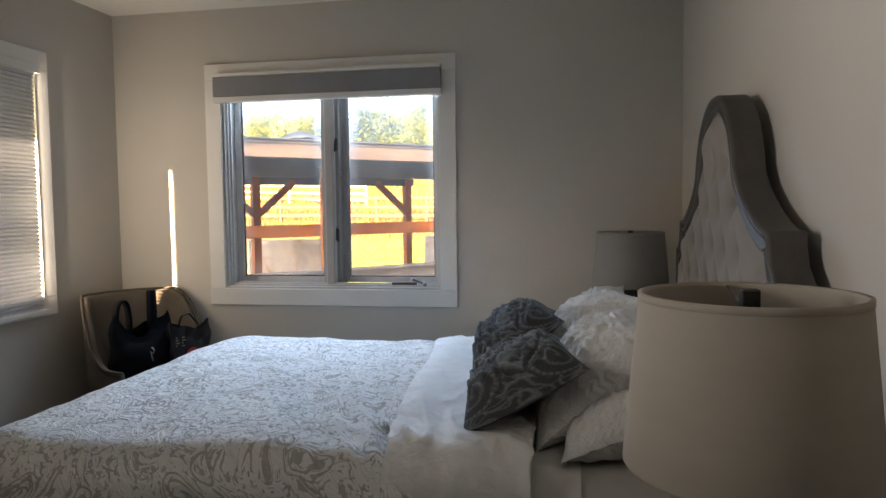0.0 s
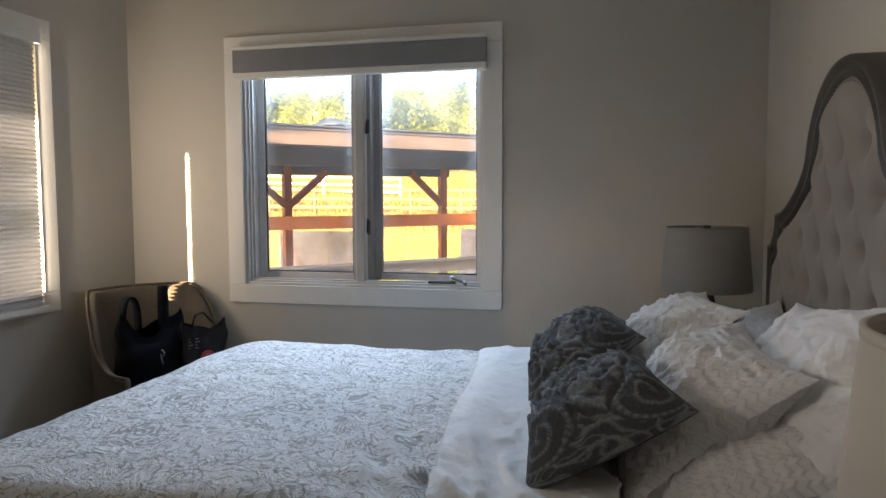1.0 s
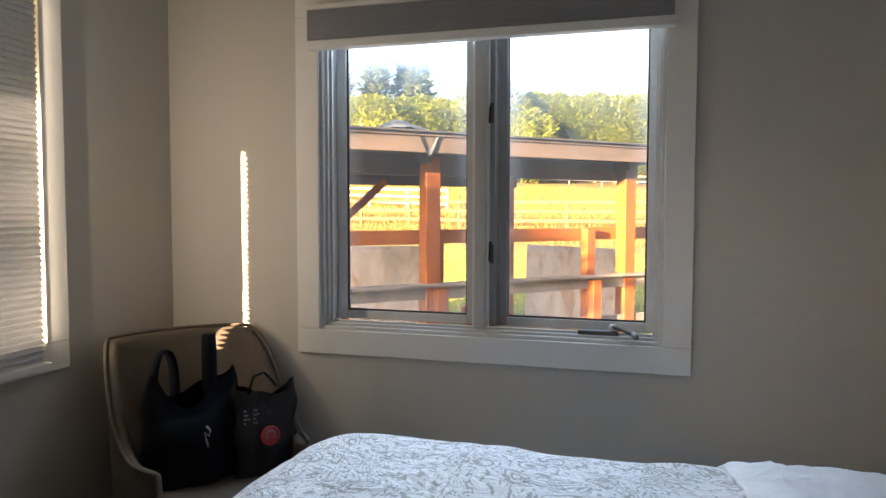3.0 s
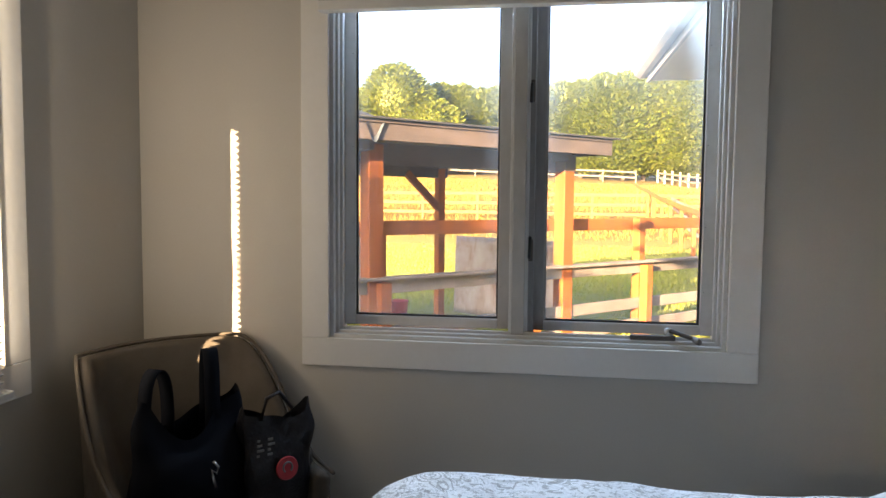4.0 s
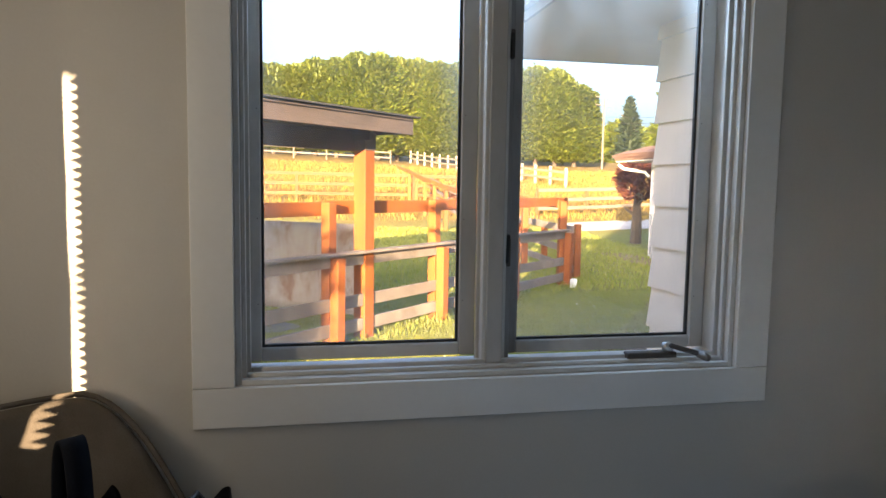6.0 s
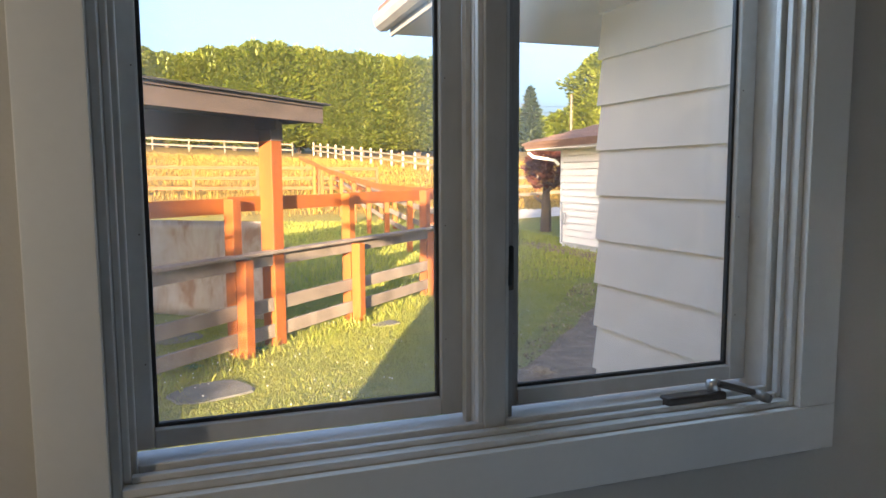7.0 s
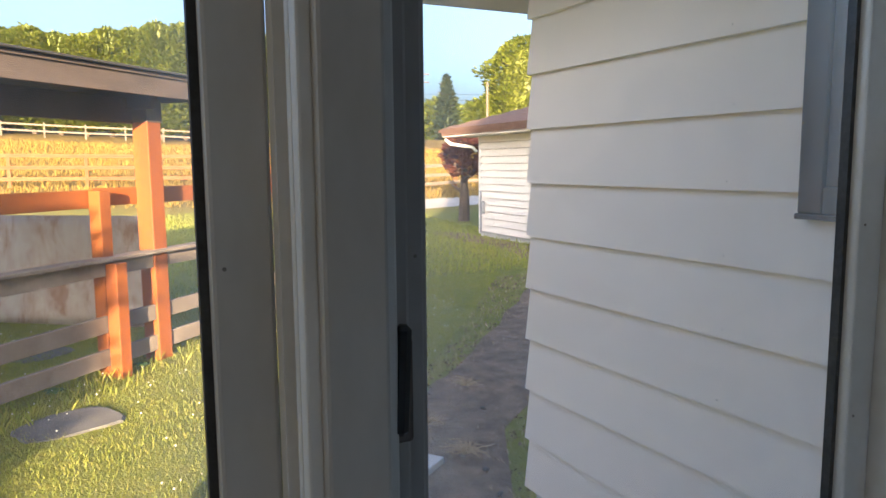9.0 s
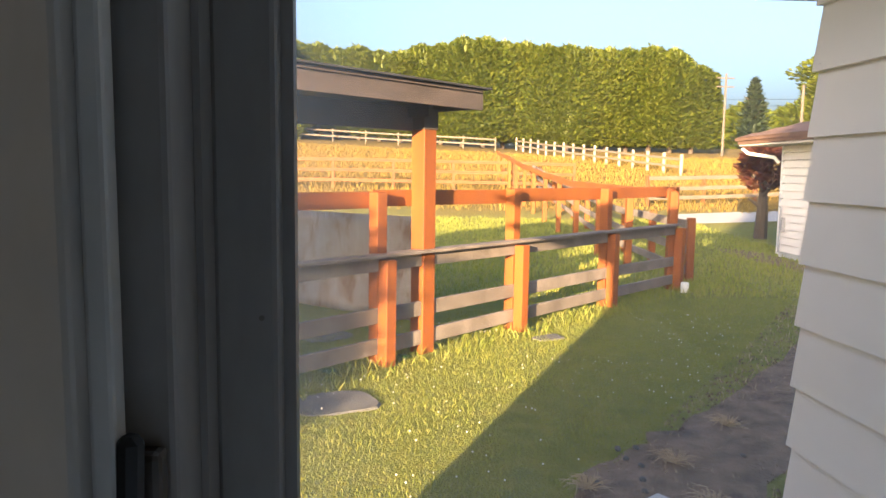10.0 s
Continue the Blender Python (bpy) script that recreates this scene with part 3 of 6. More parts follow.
def pleats(u, v):
    z = 0.860 + (wz1 - 0.03 - 0.860) * v
    k = (z / 0.0195) % 1.0
    return (XL + 0.012 + 0.022 * abs(2 * k - 1), wy0 - 0.03 + (SH_E - wy0 + 0.03) * u - 0.004 * abs(2 * k - 1) * (u > 0.5), z)


part("pleated_cloth", grid_mesh("pleated_cloth", 2, 232, pleats, M_CELL, smooth=False), None, cs)
part("headrail", box(XL + 0.017, XL + 0.060, wy0 - 0.03, SH_E + 0.004, wz1 - 0.03, wz1 + 0.012, 0.003), M_TRIM, cs)
part("bottom_rail", box(XL + 0.018, XL + 0.052, wy0 - 0.03, SH_E + 0.004, 0.835, 0.860, 0.004), M_TRIM, cs, "white bottom rail")

# window out of view, added to let fill light into the room
w3 = thing("window_3", "small added white window, out of view, that lets in fill light", "window", kind="structure")
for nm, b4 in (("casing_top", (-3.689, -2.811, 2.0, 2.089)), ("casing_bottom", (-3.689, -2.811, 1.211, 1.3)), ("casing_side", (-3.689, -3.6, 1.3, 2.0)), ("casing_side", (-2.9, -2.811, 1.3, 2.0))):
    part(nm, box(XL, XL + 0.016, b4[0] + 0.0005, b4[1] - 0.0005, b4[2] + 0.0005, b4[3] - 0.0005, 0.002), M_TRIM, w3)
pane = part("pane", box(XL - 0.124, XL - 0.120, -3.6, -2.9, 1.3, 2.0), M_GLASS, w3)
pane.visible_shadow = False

outlet = thing("wall_outlet", "white electrical outlet plate low on the beige wall", "outlet", at=(0.30, -0.0005, 0.36))
part("plate", box(-0.035, 0.035, -0.006, 0.0, -0.057, 0.057, 0.003), M_TRIM, outlet)
for z in (-0.022, 0.022):
    part("socket", box(-0.015, 0.015, -0.008, -0.0058, z - 0.013, z + 0.013, 0.001), M_WHITEPL, outlet)

# ---- bed ----
BY0, BY1, BYC = -2.11, -0.61, -1.36
FOOT, HEADX, TOP = -0.33, 1.645, 0.757
bed = thing("bed", "queen bed with a tall tufted headboard in a dark carved frame", "bed", at=(0.65, BYC, 0))
HBY = -1.35 - BYC


def headboard_outline():
    """Half outline of the headboard, from the middle of the top down to the floor: (half width, height)."""
    pts = []
    for k in range(13):
        a = k / 12 * radians(78)
        pts.append((0.30 * math.sin(a), 1.645 - 0.30 * (1 - math.cos(a)) * 0.95))
    x0, z0 = pts[-1]
    for k in range(1, 9):
        t = k / 8
        pts.append((x0 + (0.585 - x0) * (t ** 1.35), z0 + (1.265 - z0) * (1 - (1 - t) ** 1.25)))
    pts += [(0.635, 1.262), (0.640, 1.225), (0.655, 1.19), (0.70, 1.155), (0.735, 1.15), (0.735, 0.0)]
    return pts


def inset(pts, d):
    out = []
    for i, (x, z) in enumerate(pts):
        a, b = pts[max(i - 1, 0)], pts[min(i + 1, len(pts) - 1)]
        tx, tz = b[0] - a[0], b[1] - a[1]
        ln = math.hypot(tx, tz)
        nx, nz = tz / ln, -tx / ln
        out.append((max(x + nx * d, 0.0) if i else 0.0, z + nz * d))
    return out


def both(pts):
    return [(-x, z) for x, z in reversed(pts[1:])] + pts


def profile_strip(loops, material, name, parent, label=""):
    """Joins outline loops, each at its own depth, into one moulding. loops: (points, x)."""
    bm = bmesh.new()
    rows = [[bm.verts.new((x, y + HBY, z)) for y, z in pts] for pts, x in loops]
    for r0, r1 in zip(rows, rows[1:]):
        for i in range(len(r0) - 1):
            bm.faces.new((r0[i], r0[i + 1], r1[i + 1], r1[i]))
    bmesh.ops.recalc_face_normals(bm, faces=bm.faces)
    ob = part(name, bm, material, parent, label, True)
    return ob


O = headboard_outline()
hb_loops = [(both(O), 1.768 - 0.65), (both(O), 1.697 - 0.65), (both(inset(O, 0.006)), 1.687 - 0.65), (both(inset(O, 0.015)), 1.687 - 0.65), (both(inset(O, 0.020)), 1.699 - 0.65),
            (both(inset(O, 0.036)), 1.703 - 0.65), (both(inset(O, 0.043)), 1.690 - 0.65), (both(inset(O, 0.049)), 1.692 - 0.65), (both(inset(O, 0.053)), 1.712 - 0.65)]
profile_strip(hb_loops, M_WOODFR, "headboard_frame", bed, "dark grey-brown carved wooden frame")
back = bmesh.new()
back.faces.new([back.verts.new((1.767 - 0.65, y + HBY, z)) for y, z in both(O)])
part("headboard_back", back, M_WOODFR, bed)
TUFTS = [((j + 0.5 * (i % 2)) * 0.165, 0.72 + i * 0.118) for i in range(8) for j in range(-4, 5)]


def clearance(y, z):
    """Distance from (y, z) to the headboard's outline."""
    best = 9.0
    for (x0, z0), (x1, z1) in zip(O, O[1:]):
        dx, dz = x1 - x0, z1 - z0
        t = max(0.0, min(1.0, ((y - x0) * dx + (z - z0) * dz) / (dx * dx + dz * dz)))
        best = min(best, math.hypot(y - x0 - t * dx, z - z0 - t * dz))
    return best


ZTOP = 1.645 - 0.038
ZROWS = [0.55 + (ZTOP - 0.55) * k / 200 for k in range(201)]
HALF = []
for zr in ZROWS:
    y = 0.0
    while y < 0.735 and clearance(y, zr) > 0.038:
        y += 0.0015
    HALF.append(y)


def half_width(z):
    f = min(max((z - 0.55) / (ZTOP - 0.55) * 200, 0.0), 199.999)
    k = int(f)
    return HALF[k] + (HALF[k + 1] - HALF[k]) * (f - k)


TUFTS = [(ty, tz) for ty, tz in TUFTS if tz < ZTOP - 0.07 and abs(ty) < half_width(tz) - 0.06 and clearance(abs(ty), tz) > 0.095]


def panel_x(y, z):
    dip = 0.0
    for ty, tz in TUFTS:
        d2 = (y - ty) ** 2 + (z - tz) ** 2
        if d2 < 0.02:
            dip += 0.034 * math.exp(-d2 / 0.00042) + 0.016 * math.exp(-d2 / 0.0028) + 0.007 * math.exp(-((y - ty) ** 2) / 0.00008 - (z - tz - 0.045) ** 2 / 0.0018)
    return 1.706 - 0.026 * sm(clearance(abs(y), z), 0.044, 0.10) + min(dip, 0.046) - 0.65


def tufted(u, v):
    z = 0.55 + (ZTOP - 0.55) * (1 - (1 - v) ** 1.5)
    w = half_width(min(z, ZTOP - 0.0005))
    y = w * (2 * u - 1)
    return (panel_x(y, z), y + HBY, z)


part("headboard_panel", grid_mesh("headboard_panel", 150, 150, tufted, M_TUFT), None, bed, "taupe linen panel with deep button tufts")
button_me = mesh_of("button", lathe([(0.0095, 0), (0.0085, 0.003), (0.004, 0.0055), (0.0, 0.006)], 10), M_TUFT, True)
for ty, tz in TUFTS:
    if tz > 0.85:
        part("button", button_me, None, bed).matrix_local = pose(panel_x(ty, tz) - 0.001, ty + HBY, tz, 0, -90)
nail_me = mesh_of("nail", lathe([(0.0036, 0), (0.0028, 0.002), (0.0, 0.0030)], 8), M_PEWTER, True)
NL = both(inset(O, 0.060))
acc = 0.0
for (y0, z0), (y1, z1) in zip(NL, NL[1:]):
    ln = math.hypot(y1 - y0, z1 - z0)
    while acc < ln and ln > 0:
        y, z = y0 + (y1 - y0) * acc / ln, z0 + (z1 - z0) * acc / ln
        if z > 0.9:
            part("nail", nail_me, None, bed).matrix_local = pose(panel_x(y, z) - 0.0005, y + HBY, z, 0, -90)
        acc += 0.020
    acc -= ln
part("base", box(FOOT + 0.06 - 0.65, 1.66 - 0.65, BY0 + 0.05 - BYC, BY1 - 0.05 - BYC, 0.08, 0.36, 0.02), M_MATT, bed, "grey upholstered bed base")
part("mattress", box(FOOT + 0.05 - 0.65, 1.645 - 0.65, BY0 + 0.035 - BYC, BY1 - 0.035 - BYC, 0.36, 0.715, 0.05), M_MATT, bed, "mattress in a plain grey sheet")
for x in (FOOT + 0.12, 1.58):
    for y in (BY0 + 0.12, BY1 - 0.12):
        part("leg", box(x - 0.03 - 0.65, x + 0.03 - 0.65, y - 0.03 - BYC, y + 0.03 - BYC, 0, 0.08), M_WOODFR, bed)


def drop(s, half, r):
    """Where a cloth lies that runs s from the bed's middle over a rounded edge: way out and fall."""
    a, sg = abs(s), (1 if s >= 0 else -1)
    flat = half - r
    if a <= flat:
        return s, 0.0
    q = (a - flat) / r
    if q < math.pi / 2:
        return sg * (flat + r * math.sin(q)), r * (1 - math.cos(q))
    return sg * half, r + (a - flat - r * math.pi / 2)


def wrinkle(x, y, k=1.0):
    p = Vector((x * 2.2, y * 2.6, 0.3))
    n = noise.noise(p) * 0.012 + noise.noise(p * 3.1) * 0.006 + abs(noise.noise(Vector((x * 9 + y * 5, y * 14 - x * 6, 1.7)))) * 0.006
    return n * k


def fold_at(s):
    """Where the duvet is turned back, s from the bed's middle."""
    return 0.812 - 0.065 * max(-1.0, min(s / 0.75, 1.0)) + 0.008 * math.sin(s * 7)


def duvet_at(u, v):
    s = -1.30 + 2.60 * u
    oy, fy = drop(s, 0.770, 0.10 if s < 0 else 0.20)
    fold = fold_at(s) + (0.075 * math.exp(-((fy - 0.10) / 0.05) ** 2) if s < 0 else 0.0)
    e = fold - (fold + 0.36 + 0.42) * v
    ox, fx = drop(e - 0.65, 0.98, 0.20) if e < 0.65 else (e - 0.65, 0.0)
    x, y = 0.65 + ox, BYC + oy
    z = TOP - fy - fx + 0.022 * math.cos(s / 0.8 * 1.3) * (1 - v * 0.3)
    w = wrinkle(x * 1.0, s)
    side = sm(fy, 0.05, 0.3)
    y += math.copysign(1, s) * sm(fy, 0.02, 0.09) * 0.026
    y += math.copysign(1, s) * side * (0.012 * math.sin(x * 13 + 1.3 * math.sin(x * 5)) + 0.008) + w * side
    crush = math.exp(-((e - fold) / 0.22) ** 2) * sm(-s, 0.0, 0.5)
    z += w * (1 - side) * (1 + 1.5 * crush) + crush * 0.012 * math.sin(e * 60 + s * 25 + 3 * noise.noise(Vector((e * 8, s * 8, 0))))
    if fx > 0.16:
        x -= 0.02 * math.sin(s * 11)
    return (x, y, max(z, 0.03))


duvet = thing("duvet", "white duvet with a grey-taupe scroll print, spread over the bed", "duvet")
part("cover", grid_mesh("duvet_cover", 190, 150, duvet_at, M_DUVET, uv=lambda u, v: (2.6 * u, 1.6 * v)), None, duvet)
part("edge_seam", tube([Vector(duvet_at(k / 90, 0.0)) + Vector((0.0, 0, 0.002)) for k in range(91)], 0.005, 6), M_WHITECLOTH, duvet, "piped seam along the fold", True)


def turned_at(u, v):
    s = -1.28 + 2.56 * u
    fold = fold_at(s)
    x0, x1 = fold - 0.030, 1.195 + 0.012 * math.sin(s * 3)
    x = x0 + (x1 - x0) * v
    oy, fy = drop(s, 0.765, 0.10 if s < 0 else 0.19)
    lift = 0.012 * math.sin(min(v / 0.16, 1) * math.pi / 2) * (1 - 0.6 * sm(v, 0.6, 1))
    z = TOP - fy + lift - 0.006 + 0.022 * math.cos(s / 0.8 * 1.3)
    y = BYC + oy
    side = sm(fy, 0.05, 0.3)
    q = Vector((x * 7 + s * 4, s * 6 - x * 3, 4))
    q += noise.noise_vector(q * 0.7) * 0.9
    folds = 0.013 * (1 - abs(noise.noise(q))) ** 5 + 0.007 * (1 - abs(noise.noise(q * 2.1 + Vector((3, 1, 0))))) ** 5 + 0.014 * noise.noise(Vector((x * 9 + s * 3, s * 5, 4))) + 0.016 * abs(noise.noise(Vector((x * 16 + s * 9, s * 5, 9))))
    y += math.copysign(1, s) * side * (0.004 + 0.004 * math.sin(x * 22))
    fan = sm(-s, 0.25, 0.7) * (1 - side) * 0.016 * (1 - abs(noise.noise(Vector((x * 15 + s * 5, s * 2.2 - x * 3, 8))))) ** 5
    return (x, y, z + 0.42 * folds * (1 - side) + fan)


turned = new("turned_down_sheet", grid_mesh("turned_down_sheet", 260, 90, turned_at, M_CREASED))
mod = turned.modifiers.new("thickness", "SOLIDIFY")
mod.thickness = 0.012
tagged(turned, "white turned-down band of the duvet, lightly creased", "bed sheet")


def sheet_at(u, v):
    s = -1.10 + 2.20 * u
    x = 1.10 + 0.53 * v
    oy, fy = drop(s, 0.75, 0.10)
    return (x, BYC + oy, 0.728 - fy + 0.006 * noise.noise(Vector((x * 6, s * 6, 2))))


def flat_sheet_at(u, v):
    s = -1.16 + 2.32 * u
    x = 1.12 + 0.172 * v
    oy, fy = drop(s, 0.757, 0.10)
    return (x, BYC + oy, 0.734 - fy + 0.004 * noise.noise(Vector((x * 7, s * 5, 6))))


tagged(new("flat_sheet", grid_mesh("flat_sheet", 80, 10, flat_sheet_at, M_FLATSHEET)), "pale grey flat sheet showing under the turned-down duvet", "bed sheet")
tagged(new("fitted_sheet", grid_mesh("fitted_sheet", 80, 20, sheet_at, M_MATT)), "grey-beige fitted sheet under the pillows", "bed sheet")


# ---- pillows ----
def swirl(u, v):
    """How far ribbon stands up at (u, v) of the embroidered pillow."""
    best = 0.0
    for k, (cx, cy, r) in enumerate(((0.17, 0.27, 0.20), (0.20, 0.73, 0.20), (0.50, 0.48, 0.19), (0.80, 0.28, 0.18), (0.82, 0.74, 0.18))):
        dx, dy = (u - cx) * 1.45, v - cy
        d = math.hypot(dx, dy)
        if d < r:
            a = math.atan2(dy, dx) * (1 if k % 2 else -1)
            bead = 0.65 + 0.35 * math.cos(a * 26)
            best = max(best, sm(math.cos((d / r * 2.2 + a / (2 * math.pi)) * 2 * math.pi), 0.45, 0.85) * bead)
            if best < 0.05:
                return 0.0
    if best:
        return best
    q = Vector((u * 8.5, v * 6.0, 5))
    q += noise.noise_vector(q * 0.6) * 1.1
    line = 1 - sm(abs(noise.noise(q)), 0.05, 0.16)
    knot = 1 - sm(abs(noise.noise(q * 1.9 + Vector((7, 2, 1)))), 0.05, 0.18)
    return max(line, knot * 0.7)


def pillow(name, w, h, t, material, label, m, fancy=0, seed=0.0, group="", trim=0.0):
    """A cushion w wide, h high and t thick, lying in its own xy plane, both sides closed along the seam."""
    nu, nv = (190, 140) if fancy == 2 else (100, 80)

    def shape(u, v, sign):
        a, b = 2 * u - 1, 2 * v - 1
        if fancy == 2:
            a, b = math.sin(a * math.pi / 2), math.sin(b * math.pi / 2)
        x = w / 2 * a * (1 - (-0.07 if fancy == 2 else 0.13) * (1 - b * b) * abs(a))
        y = h / 2 * b * (1 - 0.13 * (1 - a * a) * abs(b))
        f = max(1 - abs(a) ** 2.3, 0) * max(1 - abs(b) ** 2.3, 0)
        z = t / 2 * f ** (0.5 if fancy == 2 else 0.62)
        crease = 0.014 * noise.noise(Vector((a * 2.1 + seed, b * 2.3, seed))) + 0.012 * abs(noise.noise(Vector((a * 4 + b * 3 + seed, b * 5 - a * 2, seed + 3)))) - 0.006
        c2 = Vector((a * 3.4 + b * 1.5 + seed, b * 3.6 - a, seed * 2))
        c2 += noise.noise_vector(c2 * 0.8) * 0.8
        crease += (0.010 if fancy < 2 else 0.004) * ((1 - abs(noise.noise(c2))) ** 5 + 0.5 * (1 - abs(noise.noise(c2 * 2.2))) ** 5)
        z += crease * sm(f, 0, 0.3)
        if fancy == 2:
            z += (0.0045 * swirl(u, v) + 0.0015 * noise.noise(Vector((u * 40, v * 40, 1)))) * sm(f, 0.05, 0.35)
        if trim and f < 0.02:
            z += trim * math.sin((u + v) * 60)
        if fancy == 2:
            z *= 1.35 if sign > 0 else 0.2
        return (x, y, sign * z + (0.004 if fancy == 2 else 0.0))

    me = grid_mesh(name, nu, nv, lambda u, v: shape(u, v, 1), material, uv=lambda u, v: (u, v * h / w), extra=swirl if fancy == 2 else None)
    under = grid_mesh(name, 30, 24, lambda u, v: shape(1 - u, v, -1), material, uv=lambda u, v: (u, v * h / w))
    ob = new(name)
    ob.matrix_world = m
    part("cover", me, None, ob)
    part("underside", under, None, ob)
    return tagged(ob, label, "pillow", group)


def leaning(x, y, z, lean, turn=0.0, roll=0.0):
    """Pose of a pillow that stands on its long edge: its face looks to the foot and tips back by lean degrees."""
    return Matrix.Translation((x, y, z)) @ pose(0, 0, 0, 0, 0, turn) @ pose(0, 0, 0, 0, -90 + lean) @ pose(0, 0, 0, 0, 0, -90 + roll)


P = "pillows on the bed"


def propped(corner, top, w, h, turn=0.0):
    """Pose of a cushion whose near lower corner is at corner and whose near upper corner is at top; it runs on w to the window side."""
    c, up = Vector(corner), (Vector(top) - Vector(corner)).normalized()
    run = Vector((math.sin(radians(turn)), -math.cos(radians(turn)), 0))
    run = (run - up * run.dot(up)).normalized()
    m = Matrix((run, up, run.cross(up))).transposed().to_4x4()
    return Matrix.Translation(c + up * h / 2 - run * w / 2) @ m


pillow("accent_pillow", 0.50, 0.34, 0.20, M_EMBROID, "charcoal pillow with raised scroll embroidery, nearer the bedside", propped((1.020, -1.985, 0.778), (1.305, -1.955, 0.935), 0.50, 0.34, -7), 2, 1.0, P)
pillow("accent_pillow", 0.50, 0.34, 0.20, M_EMBROID, "charcoal pillow with raised scroll embroidery, nearer the garden window", propped((0.970, -1.47, 0.785), (1.235, -1.44, 0.955), 0.50, 0.34, -6), 2, 4.0, P)
pillow("sham_pillow", 0.50, 0.42, 0.22, M_CHEVRON, "white sham with zigzag stitching and a scalloped edge", leaning(1.330, -1.690, 0.880, 50, 6, -3), 1, 2.0, P, 0.0012)
pillow("sham_pillow", 0.58, 0.48, 0.22, M_CHEVRON, "white zigzag-stitched sham beside the far lamp", leaning(1.300, -1.120, 0.872, 50, 0, 4), 1, 6.0, P, 0.002)
pillow("sham_pillow", 0.46, 0.42, 0.17, M_CHEVRON, "white zigzag sham lying flat under the upright ones", leaning(1.430, -1.800, 0.815, 72, 4, 0), 1, 9.0, P, 0.0012)
pillow("bed_pillow", 0.62, 0.46, 0.21, M_CREASED, "plain white pillow leaning on the headboard", leaning(1.545, -1.70, 0.905, 28, 3, 10), 0, 3.0, P)
pillow("bed_pillow", 0.58, 0.42, 0.20, M_CREASED, "plain white pillow behind the zigzag sham", leaning(1.540, -1.06, 0.815, 40, -2, -4), 0, 8.0, P)


# ---- nightstands and lamps ----
def nightstand(x, y, label):
    ob = thing("nightstand", label, "nightstand", "nightstands", at=(x, y, 0))
    part("body", box(-0.20, 0.20, -0.22, 0.22, 0.12, 0.60, 0.006), M_STAND, ob)
    part("top", box(-0.215, 0.215, -0.235, 0.235, 0.60, 0.625, 0.005), M_STAND, ob)
    dr = part("drawer", box(-0.212, -0.2005, -0.20, 0.20, 0.36, 0.58, 0.004), M_STAND, ob)
    part("knob", lathe([(0.0, 0), (0.012, 0.0), (0.015, 0.012), (0.0, 0.018)], 14), M_BRONZE, dr, smooth=True).matrix_world = pose(x - 0.212, y, 0.47, 0, -90)
    for sx in (-0.17, 0.17):
        for sy in (-0.19, 0.19):
            part("leg", box(sx - 0.02, sx + 0.02, sy - 0.02, sy + 0.02, 0, 0.12), M_STAND, ob)
    return ob


def table_lamp(x, y, shade_mat, label):
    ob = thing("table_lamp", label, "lamp", "bedside lamps", at=(x, y, 0.625))
    zb, zt, rb, rt = 0.333, 0.576, 0.168, 0.146
    part("shade", lathe([(rb, zb), (rb + 0.002, zb + 0.004), (rt + 0.002, zt - 0.004), (rt, zt), (rt - 0.003, zt), (rt - 0.003, zt - 0.006), (rb - 0.003, zb + 0.006), (rb - 0.003, zb)], 64, True), shade_mat, ob, "tapered linen drum shade", True)
    part("rim", lathe([(rt + 0.0022, zt - 0.010), (rt + 0.0035, zt - 0.009), (rt + 0.0035, zt + 0.0005), (rt - 0.002, zt + 0.001)], 64), shade_mat, ob, smooth=True)
    for a in (90, 210, 330):
        c, s = math.cos(radians(a)), math.sin(radians(a))
        part("spider_arm", tube([(0, 0, zt - 0.03), (c * (rt - 0.003), s * (rt - 0.003), zt - 0.006)], 0.0022, 6), M_BRONZE, ob)
        part("leg", tube([(c * 0.022, s * 0.022, zb - 0.015), (c * 0.10, s * 0.10, 0.0)], [0.0085, 0.0075], 10), M_BLACK, ob, "black metal tripod leg")
    part("stem", tube([(0, 0, zb - 0.07), (0, 0, zb + 0.06)], 0.017, 12), M_BLACK, ob)
    part("harp", tube([(0, 0, zb + 0.05), (0.05, 0, zb + 0.09), (0.05, 0, zt - 0.06), (0, 0, zt - 0.03)], 0.002, 6), M_BRONZE, ob)
    part("finial", box(-0.012, 0.012, -0.012, 0.012, zt - 0.022, zt + 0.006, 0.002), M_BLACK, ob, "square dark finial")
    part("bulb", lathe([(0.0, zb + 0.15), (0.02, zb + 0.14), (0.03, zb + 0.115), (0.014, zb + 0.07), (0.013, zb + 0.05)], 16), M_WHITEPL, ob, smooth=True)
    return ob


nightstand(1.545, -2.58, "dark wooden nightstand on the door side of the bed")
nightstand(1.545, -0.255, "dark wooden nightstand in the window corner")
table_lamp(1.515, -2.58, M_SHADE, "table lamp with a cream linen drum shade on a black tripod")
lamp2 = table_lamp(1.530, -0.330, M_GREYSHADE, "grey linen table lamp on a black tripod in the window corner")
cord = new("cord", bpy.data.curves.new("cord", "CURVE"))
cord.data.dimensions, cord.data.bevel_depth = "3D", 0.003
sp = cord.data.splines.new("BEZIER")
sp.bezier_points.add(3)
for bp, co in zip(sp.bezier_points, ((0.0, 0.0, 0.28), (0.06, -0.04, 0.24), (0.10, -0.02, 0.20), (0.11, 0.05, 0.005))):
    bp.co, bp.handle_left_type, bp.handle_right_type = co, "AUTO", "AUTO"
cord.data.materials.append(M_BLACK)
cord.parent = lamp2

# ---- armchair in the corner ----
CA = math.degrees(math.atan2(-0.57, 0.82))
